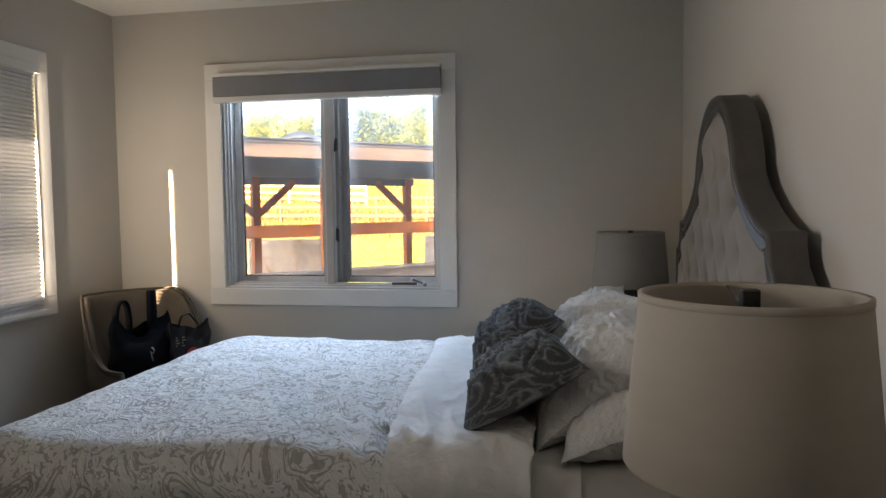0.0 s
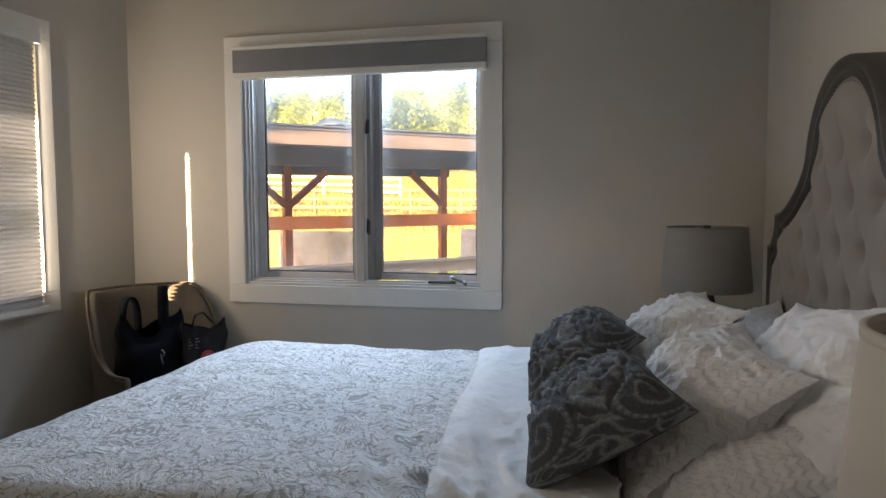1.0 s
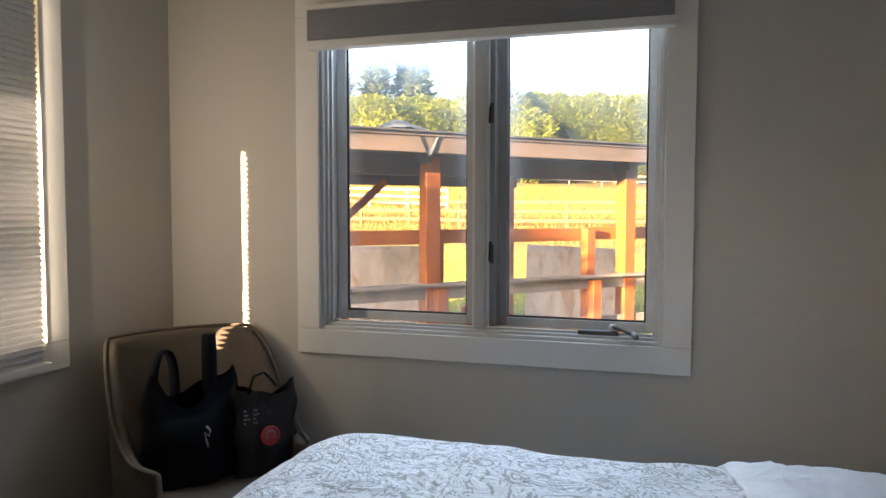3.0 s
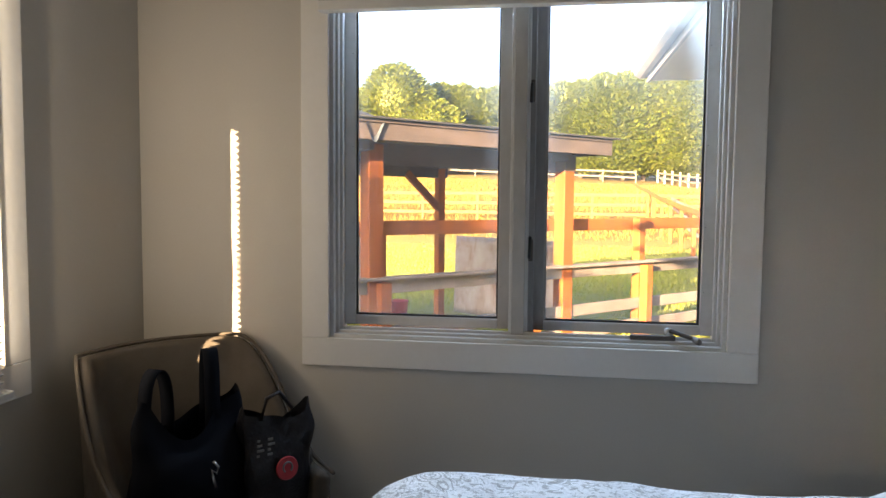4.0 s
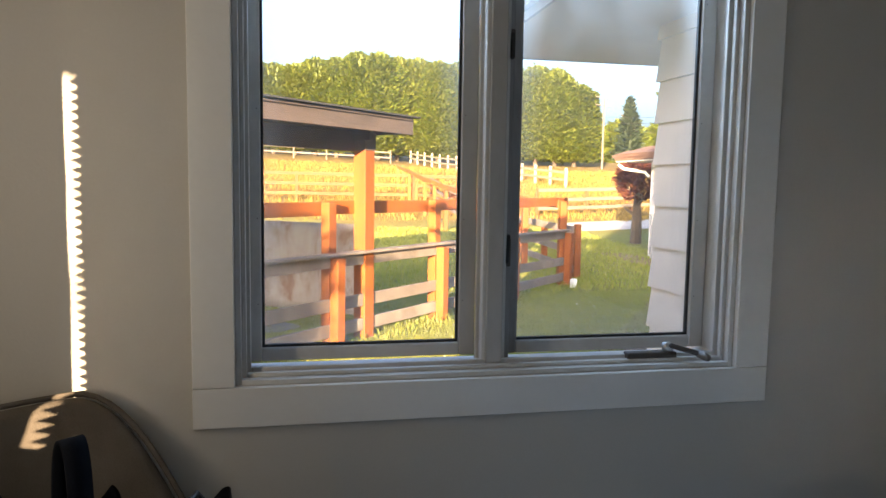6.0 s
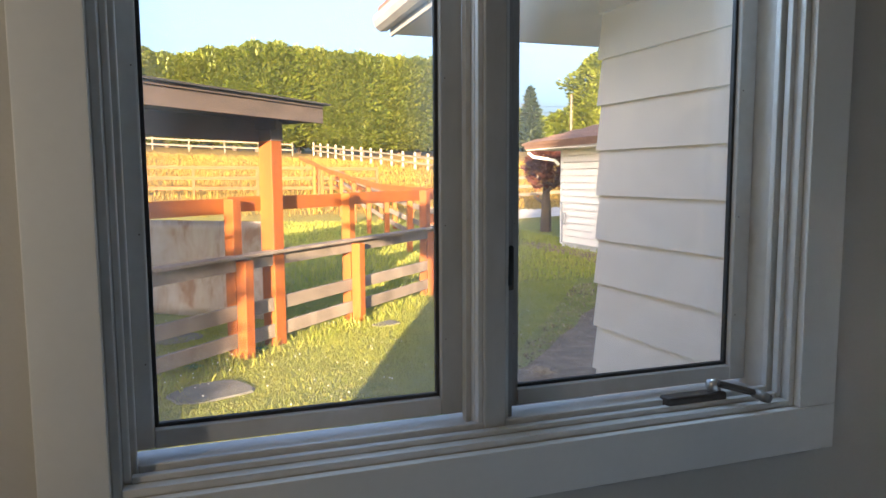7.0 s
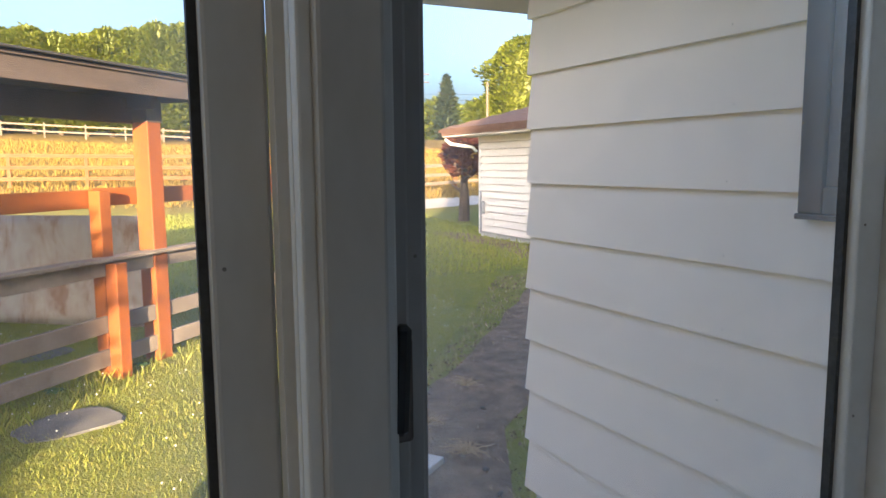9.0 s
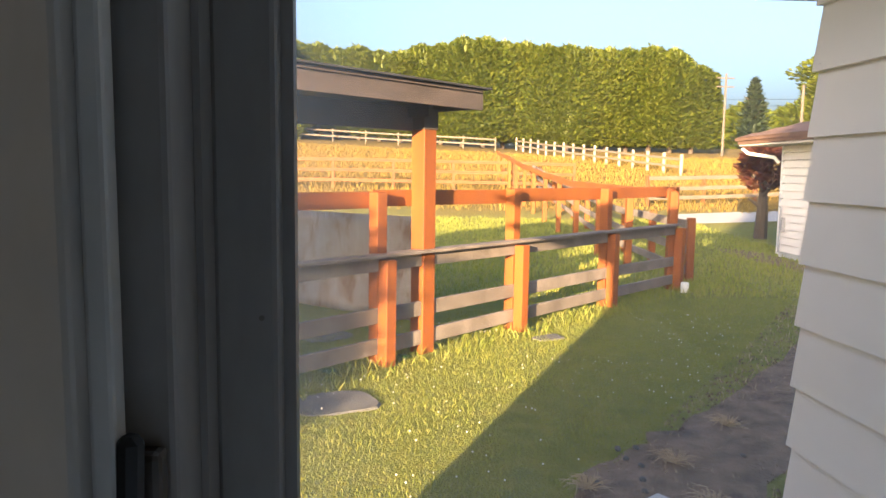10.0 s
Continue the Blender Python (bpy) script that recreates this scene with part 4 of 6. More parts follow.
chair = thing("armchair", "brown-grey tweed tub armchair tucked into the room corner", "armchair", at=(-0.845, -0.360, 0), turn=CA)


def tub(inner):
    def at(u, v):
        a = radians(-128 + 256 * u)
        c, s = -math.cos(a), math.sin(a)
        k = abs(2 * u - 1)
        top = 0.890 - 0.32 * sm(k, 0.36, 0.88)
        z = 0.17 + (top - 0.17) * v
        r = 0.305 + 0.05 * (v - 0.4) * (1 - k) - (0.038 + 0.14 * (1 - v) * (1 - k) ** 0.5 + 0.03 * (1 - v) if inner else 0.0)
        sq = 1 / max(abs(c), abs(s)) ** 0.35
        return (r * c * sq * (0.98 if c < 0 else 1.25), r * s * sq * 0.92, z)
    return at


def tub_shell():
    nu, nv = 64, 18
    fo, fi = tub(False), tub(True)
    bm = bmesh.new()
    outs = [[bm.verts.new(fo(i / nu, j / nv)) for i in range(nu + 1)] for j in range(nv + 1)]
    ins = [[bm.verts.new(fi(i / nu, j / nv)) for i in range(nu + 1)] for j in range(nv + 1)]
    for j in range(nv):
        for i in range(nu):
            bm.faces.new((outs[j][i], outs[j][i + 1], outs[j + 1][i + 1], outs[j + 1][i]))
            bm.faces.new((ins[j][i], ins[j + 1][i], ins[j + 1][i + 1], ins[j][i + 1]))
        bm.faces.new((outs[j][0], outs[j + 1][0], ins[j + 1][0], ins[j][0]))
        bm.faces.new((outs[j][nu], ins[j][nu], ins[j + 1][nu], outs[j + 1][nu]))
    for i in range(nu):
        bm.faces.new((outs[nv][i], outs[nv][i + 1], ins[nv][i + 1], ins[nv][i]))
        bm.faces.new((outs[0][i + 1], outs[0][i], ins[0][i], ins[0][i + 1]))
    bmesh.ops.recalc_face_normals(bm, faces=bm.faces)
    return bm


shell = part("shell", tub_shell(), M_CHAIR, chair, "curved tweed back running into the arms", True)
bv = shell.modifiers.new("round", "BEVEL")
bv.width, bv.segments, bv.limit_method, bv.angle_limit = 0.02, 3, "ANGLE", radians(50)
part("welt", tube([Vector(tub(False)(i / 60, 1.0)) + Vector((0.006, 0, 0.004)) for i in range(61)], 0.006, 8), M_CHAIR, chair, "piped seam", True)
seat = box(-0.24, 0.32, -0.235, 0.235, 0.30, 0.46, 0.045)
part("seat_cushion", seat, M_CHAIR, chair, smooth=True)
part("seat_base", box(-0.23, 0.30, -0.24, 0.24, 0.17, 0.30, 0.01), M_CHAIR, chair)
for sx in (-0.22, 0.27):
    for sy in (-0.22, 0.22):
        part("leg", tube([(sx * 1.1, sy * 1.1, 0.0), (sx, sy, 0.175)], [0.014, 0.022], 10), M_BLACK, chair)


def soft_sack(w, d, h, sag=0.03, seed=0.0, square=2.6, taper=0.10):
    """A soft upright bag, w wide, d deep and h high, with a slack open mouth."""
    def at(u, v):
        a = 2 * math.pi * u
        c, s = math.cos(a), math.sin(a)
        sup = (abs(c) ** square + abs(s) ** square) ** (-1 / square)
        k = 1.0 + taper * math.sin(v * math.pi) - taper * v
        dd = d * (1 - 0.55 * sm(v, 0.3, 1.0))
        n = noise.noise(Vector((c * 1.6 + seed, s * 1.6, v * 3))) * 0.022
        z = h * v - sag * s * s * sm(v, 0.5, 1.0) * (1 + 0.4 * math.sin(3 * a + seed))
        return (w / 2 * c * sup * k + n * c, dd / 2 * s * sup * k + n * s, z)
    return at


tote = thing("tote_bag", "dark navy canvas tote bag with two straps in the armchair", "bag", at=(-0.855, -0.415, 0.462), turn=CA + 90)
part("body", grid_mesh("tote_body", 60, 26, soft_sack(0.30, 0.19, 0.350, 0.085, 1.0), M_NAVY), None, tote)
for cx, cy, span, hgt, yaw in ((-0.085, 0.02, 0.085, 0.415, 25), (0.055, 0.0, 0.05, 0.455, 78)):
    bm = bmesh.new()
    d = Vector((math.cos(radians(yaw)), math.sin(radians(yaw)), 0))
    w = Vector((-d.y, d.x, 0)) * 0.020
    pts = []
    for k in range(21):
        a = math.pi * k / 20
        pts.append(Vector((cx, cy, 0)) - d * span * 0.5 * math.cos(a) + Vector((0, 0, 0.20 + (hgt - 0.20) * math.sin(a) ** 0.45)))
    rows = [[bm.verts.new(p - w), bm.verts.new(p + w)] for p in pts]
    for r0, r1 in zip(rows, rows[1:]):
        bm.faces.new((r0[0], r0[1], r1[1], r1[0]))
    st = part("strap", bm, M_NAVY, tote, "wide webbing strap", True)
    sd = st.modifiers.new("thick", "SOLIDIFY")
    sd.thickness = 0.005
part("clip", tube([(0.0, -0.118, 0.19), (0.010, -0.124, 0.175), (0.004, -0.126, 0.160), (-0.008, -0.124, 0.172), (-0.004, -0.124, 0.150), (0.002, -0.124, 0.125)], 0.0035, 8), M_SATIN, tote, "silver snap clip", True)

sack = thing("shopping_bag", "black glossy shopping bag with a round red mark, in the armchair", "bag", at=(-0.665, -0.300, 0.462), turn=CA + 80)
part("body", grid_mesh("bag_body", 60, 24, soft_sack(0.19, 0.12, 0.30, 0.045, 4.0, 6.0, 0.03), M_BLACKBAG), None, sack)
part("red_mark", lathe([(0.0, 0.004), (0.030, 0.004), (0.032, 0.0), (0.0, 0.0)], 32), M_RED, sack, "round red printed mark").matrix_local = pose(0.0, -0.078, 0.135, 84)
ring = tube([(0.013 * math.cos(a), 0.014 * math.sin(a) + 0.003, 0.0048) for a in (radians(-50 + 28 * k) for k in range(11))], 0.0028, 6)
part("mark_shape", ring, M_WHITEINK, sack, "pale curved shape on the red mark").matrix_local = pose(0.0, -0.078, 0.135, 84)
for i in range(4):
    for j in range(2):
        part("print_bar", box(-0.080 + j * 0.030, -0.080 + j * 0.030 + 0.008 + 0.006 * ((i + j) % 3), -0.001, 0.001, 0.222 - i * 0.014, 0.228 - i * 0.014), M_WHITEINK, sack).matrix_local = pose(-0.004, -0.062, 0.0, 4)
part("handle", tube([(-0.06, -0.045, 0.27), (-0.05, -0.06, 0.33), (-0.01, -0.05, 0.34), (0.03, -0.045, 0.29)], 0.006, 8), M_BLACKBAG, sack, smooth=True)


# ---- outside: ground ----
G0 = -0.45


def land(x, y):
    """Height of the ground: flat by the house, rising over the pasture, more to the west."""
    k = max(y - 15.0, 0.0)
    rise = 0.075 * (k - 4 * (1 - math.exp(-k / 4)))
    rise = min(rise, 4.6 + 0.004 * k)
    z = G0 + rise
    z += max(12.0 - x, 0) * 0.042 * sm(y, 18, 75) if x > -60 else 3.0 * sm(y, 18, 75)
    return z + 0.05 * noise.noise(Vector((x * 0.25, y * 0.25, 0))) * sm(abs(y) + abs(x), 4, 12)


def ground_mesh():
    xs = [-600, -300, -150, -90, -60, -45] + [-36 + 2 * i for i in range(37)] + [40, 46, 54, 64, 80, 110, 160, 300, 600]
    ys = [-600, -200, -80, -40, -20, -10, -4] + [0.5 * i for i in range(32)] + [16 + 2 * i for i in range(34)] + [90, 100, 120, 160, 240, 600]
    bm = bmesh.new()
    rows = [[bm.verts.new((x, y, land(x, y))) for x in xs] for y in ys]
    for r0, r1 in zip(rows, rows[1:]):
        for i in range(len(xs) - 1):
            bm.faces.new((r0[i], r0[i + 1], r1[i + 1], r1[i]))
    return bm


setting("ground", ground_mesh(), M_GROUND, "lawn running into a rising golden pasture", "ground", True)


def strip(name, pts_a, pts_b, lift, material, label, cat, n=24):
    """A bed or track between two lines, draped on the ground."""
    bm = bmesh.new()
    rows = []
    for k in range(n + 1):
        t = k / n
        i = min(int(t * (len(pts_a) - 1)), len(pts_a) - 2)
        f = t * (len(pts_a) - 1) - i
        a = Vector(pts_a[i]).lerp(Vector(pts_a[i + 1]), f)
        b = Vector(pts_b[i]).lerp(Vector(pts_b[i + 1]), f)
        row = []
        for j in range(9):
            p = a.lerp(b, j / 8)
            edge = min(j, 8 - j) / 4
            p += Vector((noise.noise(Vector((k * 0.9, j, 3))) * 0.12, noise.noise(Vector((k * 0.9, j, 7))) * 0.12)) if 0 < j else Vector((0, 0))
            row.append(bm.verts.new((p.x, p.y, land(p.x, p.y) + lift * min(edge * 2, 1) + 0.004 + 0.02 * abs(noise.noise(Vector((p.x * 5, p.y * 5, 2)))) * lift * 20)))
        rows.append(row)
    for r0, r1 in zip(rows, rows[1:]):
        for j in range(8):
            bm.faces.new((r0[j], r0[j + 1], r1[j + 1], r1[j]))
    return setting(name, bm, material, label, cat, True)


strip("mulch_bed", [(1.25, 0.4), (1.3, 1.9), (2.2, 3.6), (4.2, 5.2), (8.0, 9.5)], [(0.6, 0.6), (0.75, 2.6), (1.15, 3.75), (2.5, 4.95), (4.0, 6.45)][:4] + [(6.6, 9.6)], 0.02, M_MULCH, "dark bark mulch bed along the house wall", "ground", 40)
strip("shed_mulch", [(8.05, 9.6), (8.1, 12.5), (8.2, 15.6)], [(6.6, 9.7), (7.4, 12.6), (7.3, 16.2)], 0.02, M_MULCH, "bark mulch along the pale outbuilding", "ground")
strip("driveway", [(8.5, 21.2), (16, 23.0), (30, 25.0)], [(8.8, 23.4), (16, 26.0), (30, 29.0)], 0.01, M_GRAVEL, "pale gravel track beyond the fence", "road")


def blades(name, area, count, hmin, hmax, material, label, cat, keep=None, width=0.012, seed=1):
    """Loose grass blades, each one a bent pair of triangles."""
    rng = np.random.default_rng(seed)
    x0, x1, y0, y1 = area
    verts, faces = [], []
    made = 0
    while made < count:
        x, y = rng.uniform(x0, x1), rng.uniform(y0, y1)
        if keep and not keep(x, y):
            made += 1
            continue
        clump = 0.6 + 0.8 * (0.5 + 0.5 * noise.noise(Vector((x * 1.7, y * 1.7, 5))))
        h = rng.uniform(hmin, hmax) * clump
        a, b = rng.uniform(0, 2 * math.pi), rng.uniform(0.1, 0.6)
        c, s = math.cos(a), math.sin(a)
        w = width * (0.6 + 0.8 * rng.random())
        z = land(x, y) - 0.01
        i = len(verts)
        lx, ly = -s * h * b, c * h * b
        verts += [(x - c * w / 2, y - s * w / 2, z), (x + c * w / 2, y + s * w / 2, z), (x + lx * 0.35 + c * w * 0.3, y + ly * 0.35 + s * w * 0.3, z + h * 0.6), (x + lx, y + ly, z + h)]
        faces += [(i, i + 1, i + 2), (i, i + 2, i + 3)]
        made += 1
    me = bpy.data.meshes.new(name)
    me.from_pydata(verts, [], faces)
    me.materials.append(material)
    return tagged(new(name, me), label, cat, kind="stuff")


def on_lawn(x, y):
    wall = x > 0.9 + 0.75 * max(y - 3.2, 0) if y > 1 else x > 0.6
    return not wall and not (x > 7 and y > 9)


blades("lawn_grass", (-3.0, 5.5, 1.5, 9.5), 330000, 0.010, 0.038, M_GRASS, "sunlit tufty lawn grass by the house", "grass", on_lawn, 0.0034)
blades("lawn_grass", (-8, 9, 9.5, 22), 60000, 0.03, 0.11, M_GRASS, "lawn and paddock grass beyond the fence", "grass", None, 0.02, 2)


def by_fence(x, y):
    return abs((x + 0.07) - (y - 6.07)) < 0.45


blades("tall_grass", (-3.5, 5.5, 3.0, 11.5), 34000, 0.04, 0.13, M_GRASS, "tall grass left standing along the fence", "grass", by_fence, 0.003, 3)
blades("pasture_grass", (-30, 30, 24, 60), 60000, 0.10, 0.28, M_GOLD, "dry golden pasture grass", "grass", None, 0.035, 4)


def in_mulch(x, y):
    return not on_lawn(x, y) and y > 1.9 and x < 1.6 + 0.85 * max(y - 2.4, 0)


blades("straw", (0.7, 6.5, 1.9, 9.0), 9000, 0.02, 0.065, M_STRAW, "dry stalks and straw scattered on the mulch", "straw", in_mulch, 0.0045, 5)

blades("bark_chips", (0.7, 6.5, 1.9, 9.0), 20000, 0.008, 0.03, M_MULCH, "loose bark chips on the mulch bed", "bark", in_mulch, 0.035, 6)



def clover(area, count, seed):
    """Small white clover heads standing in the lawn."""
    rng = np.random.default_rng(seed)
    verts, faces = [], []
    for _ in range(count):
        x, y = rng.uniform(area[0], area[1]), rng.uniform(area[2], area[3])
        if not on_lawn(x, y) or noise.noise(Vector((x * 0.8, y * 0.8, 9))) < -0.05:
            continue
        r, z = rng.uniform(0.005, 0.009), land(x, y) + rng.uniform(0.03, 0.06)
        i = len(verts)
        verts += [(x - r, y, z), (x, y - r, z), (x + r, y, z), (x, y + r, z), (x, y, z + r), (x, y, z - r)]
        faces += [(i + a, i + b, i + 4) for a, b in ((0, 1), (1, 2), (2, 3), (3, 0))] + [(i + b, i + a, i + 5) for a, b in ((0, 1), (1, 2), (2, 3), (3, 0))]
        faces.append((i + 5, i + 4, i + 1))
    me = bpy.data.meshes.new("clover_flowers")
    me.from_pydata(verts, [], faces)
    me.materials.append(M_CLOVER)
    return tagged(new("clover_flowers", me), "white clover flowers dotted over the lawn", "flowers", kind="stuff")


clover((-2.5, 5.5, 2.0, 8.5), 900, 15)

# weeds by the fence
for wx, wy, r in ((-1.35, 5.75, 0.16), (-0.55, 5.75, 0.10), (0.1, 6.25, 0.09), (1.5, 7.45, 0.08)):
    weed = thing("weed", "broad-leaved green weed at the foot of the fence", "weed", "weeds along the fence", at=(wx, wy, land(wx, wy)))
    bm = bmesh.new()
    for k in range(9):
        a = k * 2.4
        d = Vector((math.cos(a), math.sin(a), 0))
        s = Vector((-d.y, d.x, 0))
        l = r * (0.8 + 0.4 * ((k * 7) % 5) / 5)
        p = [Vector((0, 0, 0.01)), d * l * 0.5 + Vector((0, 0, l * 0.55)), d * l * 1.1 + Vector((0, 0, l * 0.45))]
        v = [bm.verts.new(p[0]), bm.verts.new(p[1] + s * l * 0.22), bm.verts.new(p[2]), bm.verts.new(p[1] - s * l * 0.22)]
        bm.faces.new(v)
    part("leaf_rosette", bm, M_WEED, weed)



def flagstone(w, d, seed):
    """A thin slab with an uneven broken outline."""
    bm = bmesh.new()
    rim = []
    for k in range(22):
        a = 2 * math.pi * k / 22
        c, s = math.cos(a), math.sin(a)
        f = (abs(c) ** 5 + abs(s) ** 5) ** -0.2 * (1 + 0.16 * noise.noise(Vector((c * 1.7, s * 1.7, seed))))
        rim.append((w / 2 * c * f, d / 2 * s * f))
    rows = [[bm.verts.new((x * q, y * q, z + 0.006 * noise.noise(Vector((x * 9, y * 9, seed))))) for x, y in rim] for q, z in ((1.0, -0.05), (1.0, 0.018), (0.95, 0.03))]
    for r0, r1 in zip(rows, rows[1:]):
        for k in range(22):
            bm.faces.new((r0[k], r0[(k + 1) % 22], r1[(k + 1) % 22], r1[k]))
    bm.faces.new(rows[2])
    return bm


for sx, sy, w, d, t in ((-0.42, 5.02, 0.66, 0.46, 20), (-0.75, 7.2, 0.55, 0.45, 40), (1.62, 7.15, 0.34, 0.20, 30)):
    ob = tagged(new("paving_stone", mesh_of("paving_stone", flagstone(w, d, sx), M_STONE)), "flat grey paving stone sunk in the grass", "stone", "paving stones")
    ob.matrix_world = pose(sx, sy, G0 - 0.012, 1, -1, t)
ob = tagged(new("concrete_block", mesh_of("concrete_block", box(-0.35, 0.35, -0.085, 0.085, 0, 0.05, 0.008), M_BLOCK)), "long pale concrete splash block lying on the mulch", "concrete block")
ob.matrix_world = pose(1.25, 3.10, G0 + 0.012, 0, 0, 37)
rng = random.Random(14)
for cx, cy in ((1.12, 3.50), (1.75, 3.85), (1.75, 3.30), (2.35, 4.45)):
    clump = thing("dead_weed", "pale dry weed clump pulled up on the mulch", "weed", "dry weed clumps", at=(cx, cy, land(cx, cy) + 0.025))
    bm = bmesh.new()
    for k in range(60):
        a, ln = rng.random() * 6.283, 0.05 + 0.13 * rng.random()
        tube([(0, 0, 0), (ln * 0.5 * math.cos(a), ln * 0.5 * math.sin(a), 0.02 + 0.05 * rng.random()), (ln * math.cos(a + 0.3), ln * math.sin(a + 0.3), 0.01 + 0.04 * rng.random())], [0.0022, 0.0018, 0.001], 4, bm=bm)
    part("stalks", bm, M_STRAW, clump)
rng = random.Random(4)
for k in range(14):
    x, y = 1.1 + rng.random() * 1.2, 2.6 + rng.random() * 1.6
    st = tagged(new("pebble", mesh_of("pebble", lathe([(0.0, -0.012), (0.018, -0.006), (0.022, 0.004), (0.012, 0.014), (0.0, 0.017)], 7), M_STONE, True)), "small pale pebble on the mulch", "pebble", "pebbles")
    st.matrix_world = pose(x, y, land(x, y) + 0.03, rng.random() * 40, rng.random() * 40, rng.random() * 360)

# ---- outside: the house ----
PX, PY = 1.76, 2.61
house = thing("house", "cream lap-sided house wing with low eaves and brown roof", "house", at=(PX, PY, G0))
SLOPE = 0.04


def siding_x(y):
    return PX + SLOPE * (PY - y)


LAP = 0.258
board = bmesh.new()
ya, yb = PY - 0.155, 0.0
profile = ((-0.027, 0.0), (0.004, LAP + 0.012), (0.030, LAP + 0.012), (0.030, 0.0))
ends = [[board.verts.new((x + SLOPE * y, -y, z)) for x, z in profile] for y in (0.0, ya)]
for i in range(4):
    board.faces.new((ends[0][i], ends[0][(i + 1) % 4], ends[1][(i + 1) % 4], ends[1][i]))
board.faces.new(ends[0][::-1])
board.faces.new(ends[1])
bmesh.ops.recalc_face_normals(board, faces=board.faces)
board_me = mesh_of("siding_board", board, M_SIDING)
first = 1.217 - 6 * LAP - G0
for k in range(11):
    part("siding_board", board_me, None, house).matrix_local = Matrix.Translation((0, 0, first + k * LAP))
nail_head = mesh_of("nail", lathe([(0.0, 0.0), (0.0032, 0.0), (0.0026, 0.0012), (0.0, 0.0015)], 8), M_PEWTER, True)
rngn = random.Random(23)
for k in range(1, 10):
    for dy in (0.08, 0.62, 1.18):
        y = dy + rngn.uniform(-0.04, 0.04)
        x = -0.027 + SLOPE * y + 0.031 * 0.03 / LAP
        part("nail", nail_head, None, house).matrix_local = pose(x, -y, first + k * LAP + 0.03 + rngn.uniform(-0.004, 0.004), 0, -90)
wall = bmesh.new()
box(siding_x(0.16) + 0.03 - PX, 3.0, 0.165 - PY, -0.004, -0.1, 2.79, bm=wall)
part("wing_wall", wall, M_SIDING, house)
part("foundation", box(0.04, 2.98, 0.17 - PY, 0.0 - 0.01, -0.2, first + 0.02), M_BLOCK, house)
# grey window in the wing
gw = new("wing_window")
gw.parent = house
tagged(gw, "dark grey framed window in the siding")
wx = siding_x(0.9) - 0.045 - PX
for b6 in ((wx - 0.02, wx + 0.05, 1.050, 1.132, 1.156, 2.320), (wx - 0.02, wx + 0.05, 0.449, 0.518, 1.156, 2.320), (wx - 0.02, wx + 0.05, 0.518, 1.050, 1.156, 1.238), (wx - 0.02, wx + 0.05, 0.518, 1.050, 2.238, 2.320)):
    part("frame", box(b6[0], b6[1], b6[2] - PY, b6[3] - PY, b6[4] - G0, b6[5] - G0, 0.006), M_DKWIN, gw)
for b6 in ((wx - 0.008, wx + 0.04, 0.995, 1.050, 1.238, 2.238), (wx - 0.008, wx + 0.04, 0.518, 0.573, 1.238, 2.238), (wx - 0.008, wx + 0.04, 0.573, 0.995, 1.238, 1.293)):
    part("inner_frame", box(b6[0], b6[1], b6[2] - PY, b6[3] - PY, b6[4] - G0, b6[5] - G0, 0.004), M_DKWIN, gw)
M_DKGLASS, _nt, _b = base("dark_window_pane", 0.05)
_b.inputs["Base Color"].default_value = (0.05, 0.06, 0.07, 1)
part("pane", box(wx + 0.002, wx + 0.008, 0.573 - PY, 0.995 - PY, 1.293 - G0, 2.238 - G0), M_DKGLASS, gw, "dark reflecting pane")
part("window_ledge", box(wx - 0.024, wx + 0.04, 0.442 - PY, 1.138 - PY, 1.139 - G0, 1.156 - G0, 0.003), M_DKWIN, gw)
# eaves of the wing: soffit, fascia, gutter
EX, EY, EZ = 0.879, 3.915, 2.334
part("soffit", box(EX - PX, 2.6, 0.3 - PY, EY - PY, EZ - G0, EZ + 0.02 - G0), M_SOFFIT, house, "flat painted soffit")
part("fascia", box(EX - 0.022 - PX, EX - PX, 0.3 - PY, EY + 0.02 - PY, EZ - 0.02 - G0, EZ + 0.16 - G0, 0.003), M_GUTTER, house)
part("fascia", box(EX - PX, 2.6, EY - PY, EY + 0.022 - PY, EZ - 0.005 - G0, EZ + 0.16 - G0, 0.003), M_SOFFIT, house)
gut = bmesh.new()
prof = [(0.0, 0.10), (0.0, 0.0), (-0.05, -0.005), (-0.085, 0.02), (-0.10, 0.06), (-0.10, 0.10), (-0.092, 0.10), (-0.088, 0.05), (-0.05, 0.008), (-0.008, 0.008), (-0.008, 0.10)]
r0 = [gut.verts.new((EX - 0.024 + x - PX, 0.3 - PY, EZ + 0.03 + z - G0)) for x, z in prof]
r1 = [gut.verts.new((EX - 0.024 + x - PX, EY + 0.10 - PY, EZ + 0.03 + z - G0)) for x, z in prof]
for i in range(len(prof)):
    j = (i + 1) % len(prof)
    gut.faces.new((r0[i], r0[j], r1[j], r1[i]))
gut.faces.new(r1)
gut.faces.new(r0[::-1])
bmesh.ops.recalc_face_normals(gut, faces=gut.faces)
part("gutter", gut, M_GUTTER, house, "weathered metal gutter, its grey darkened for shade")


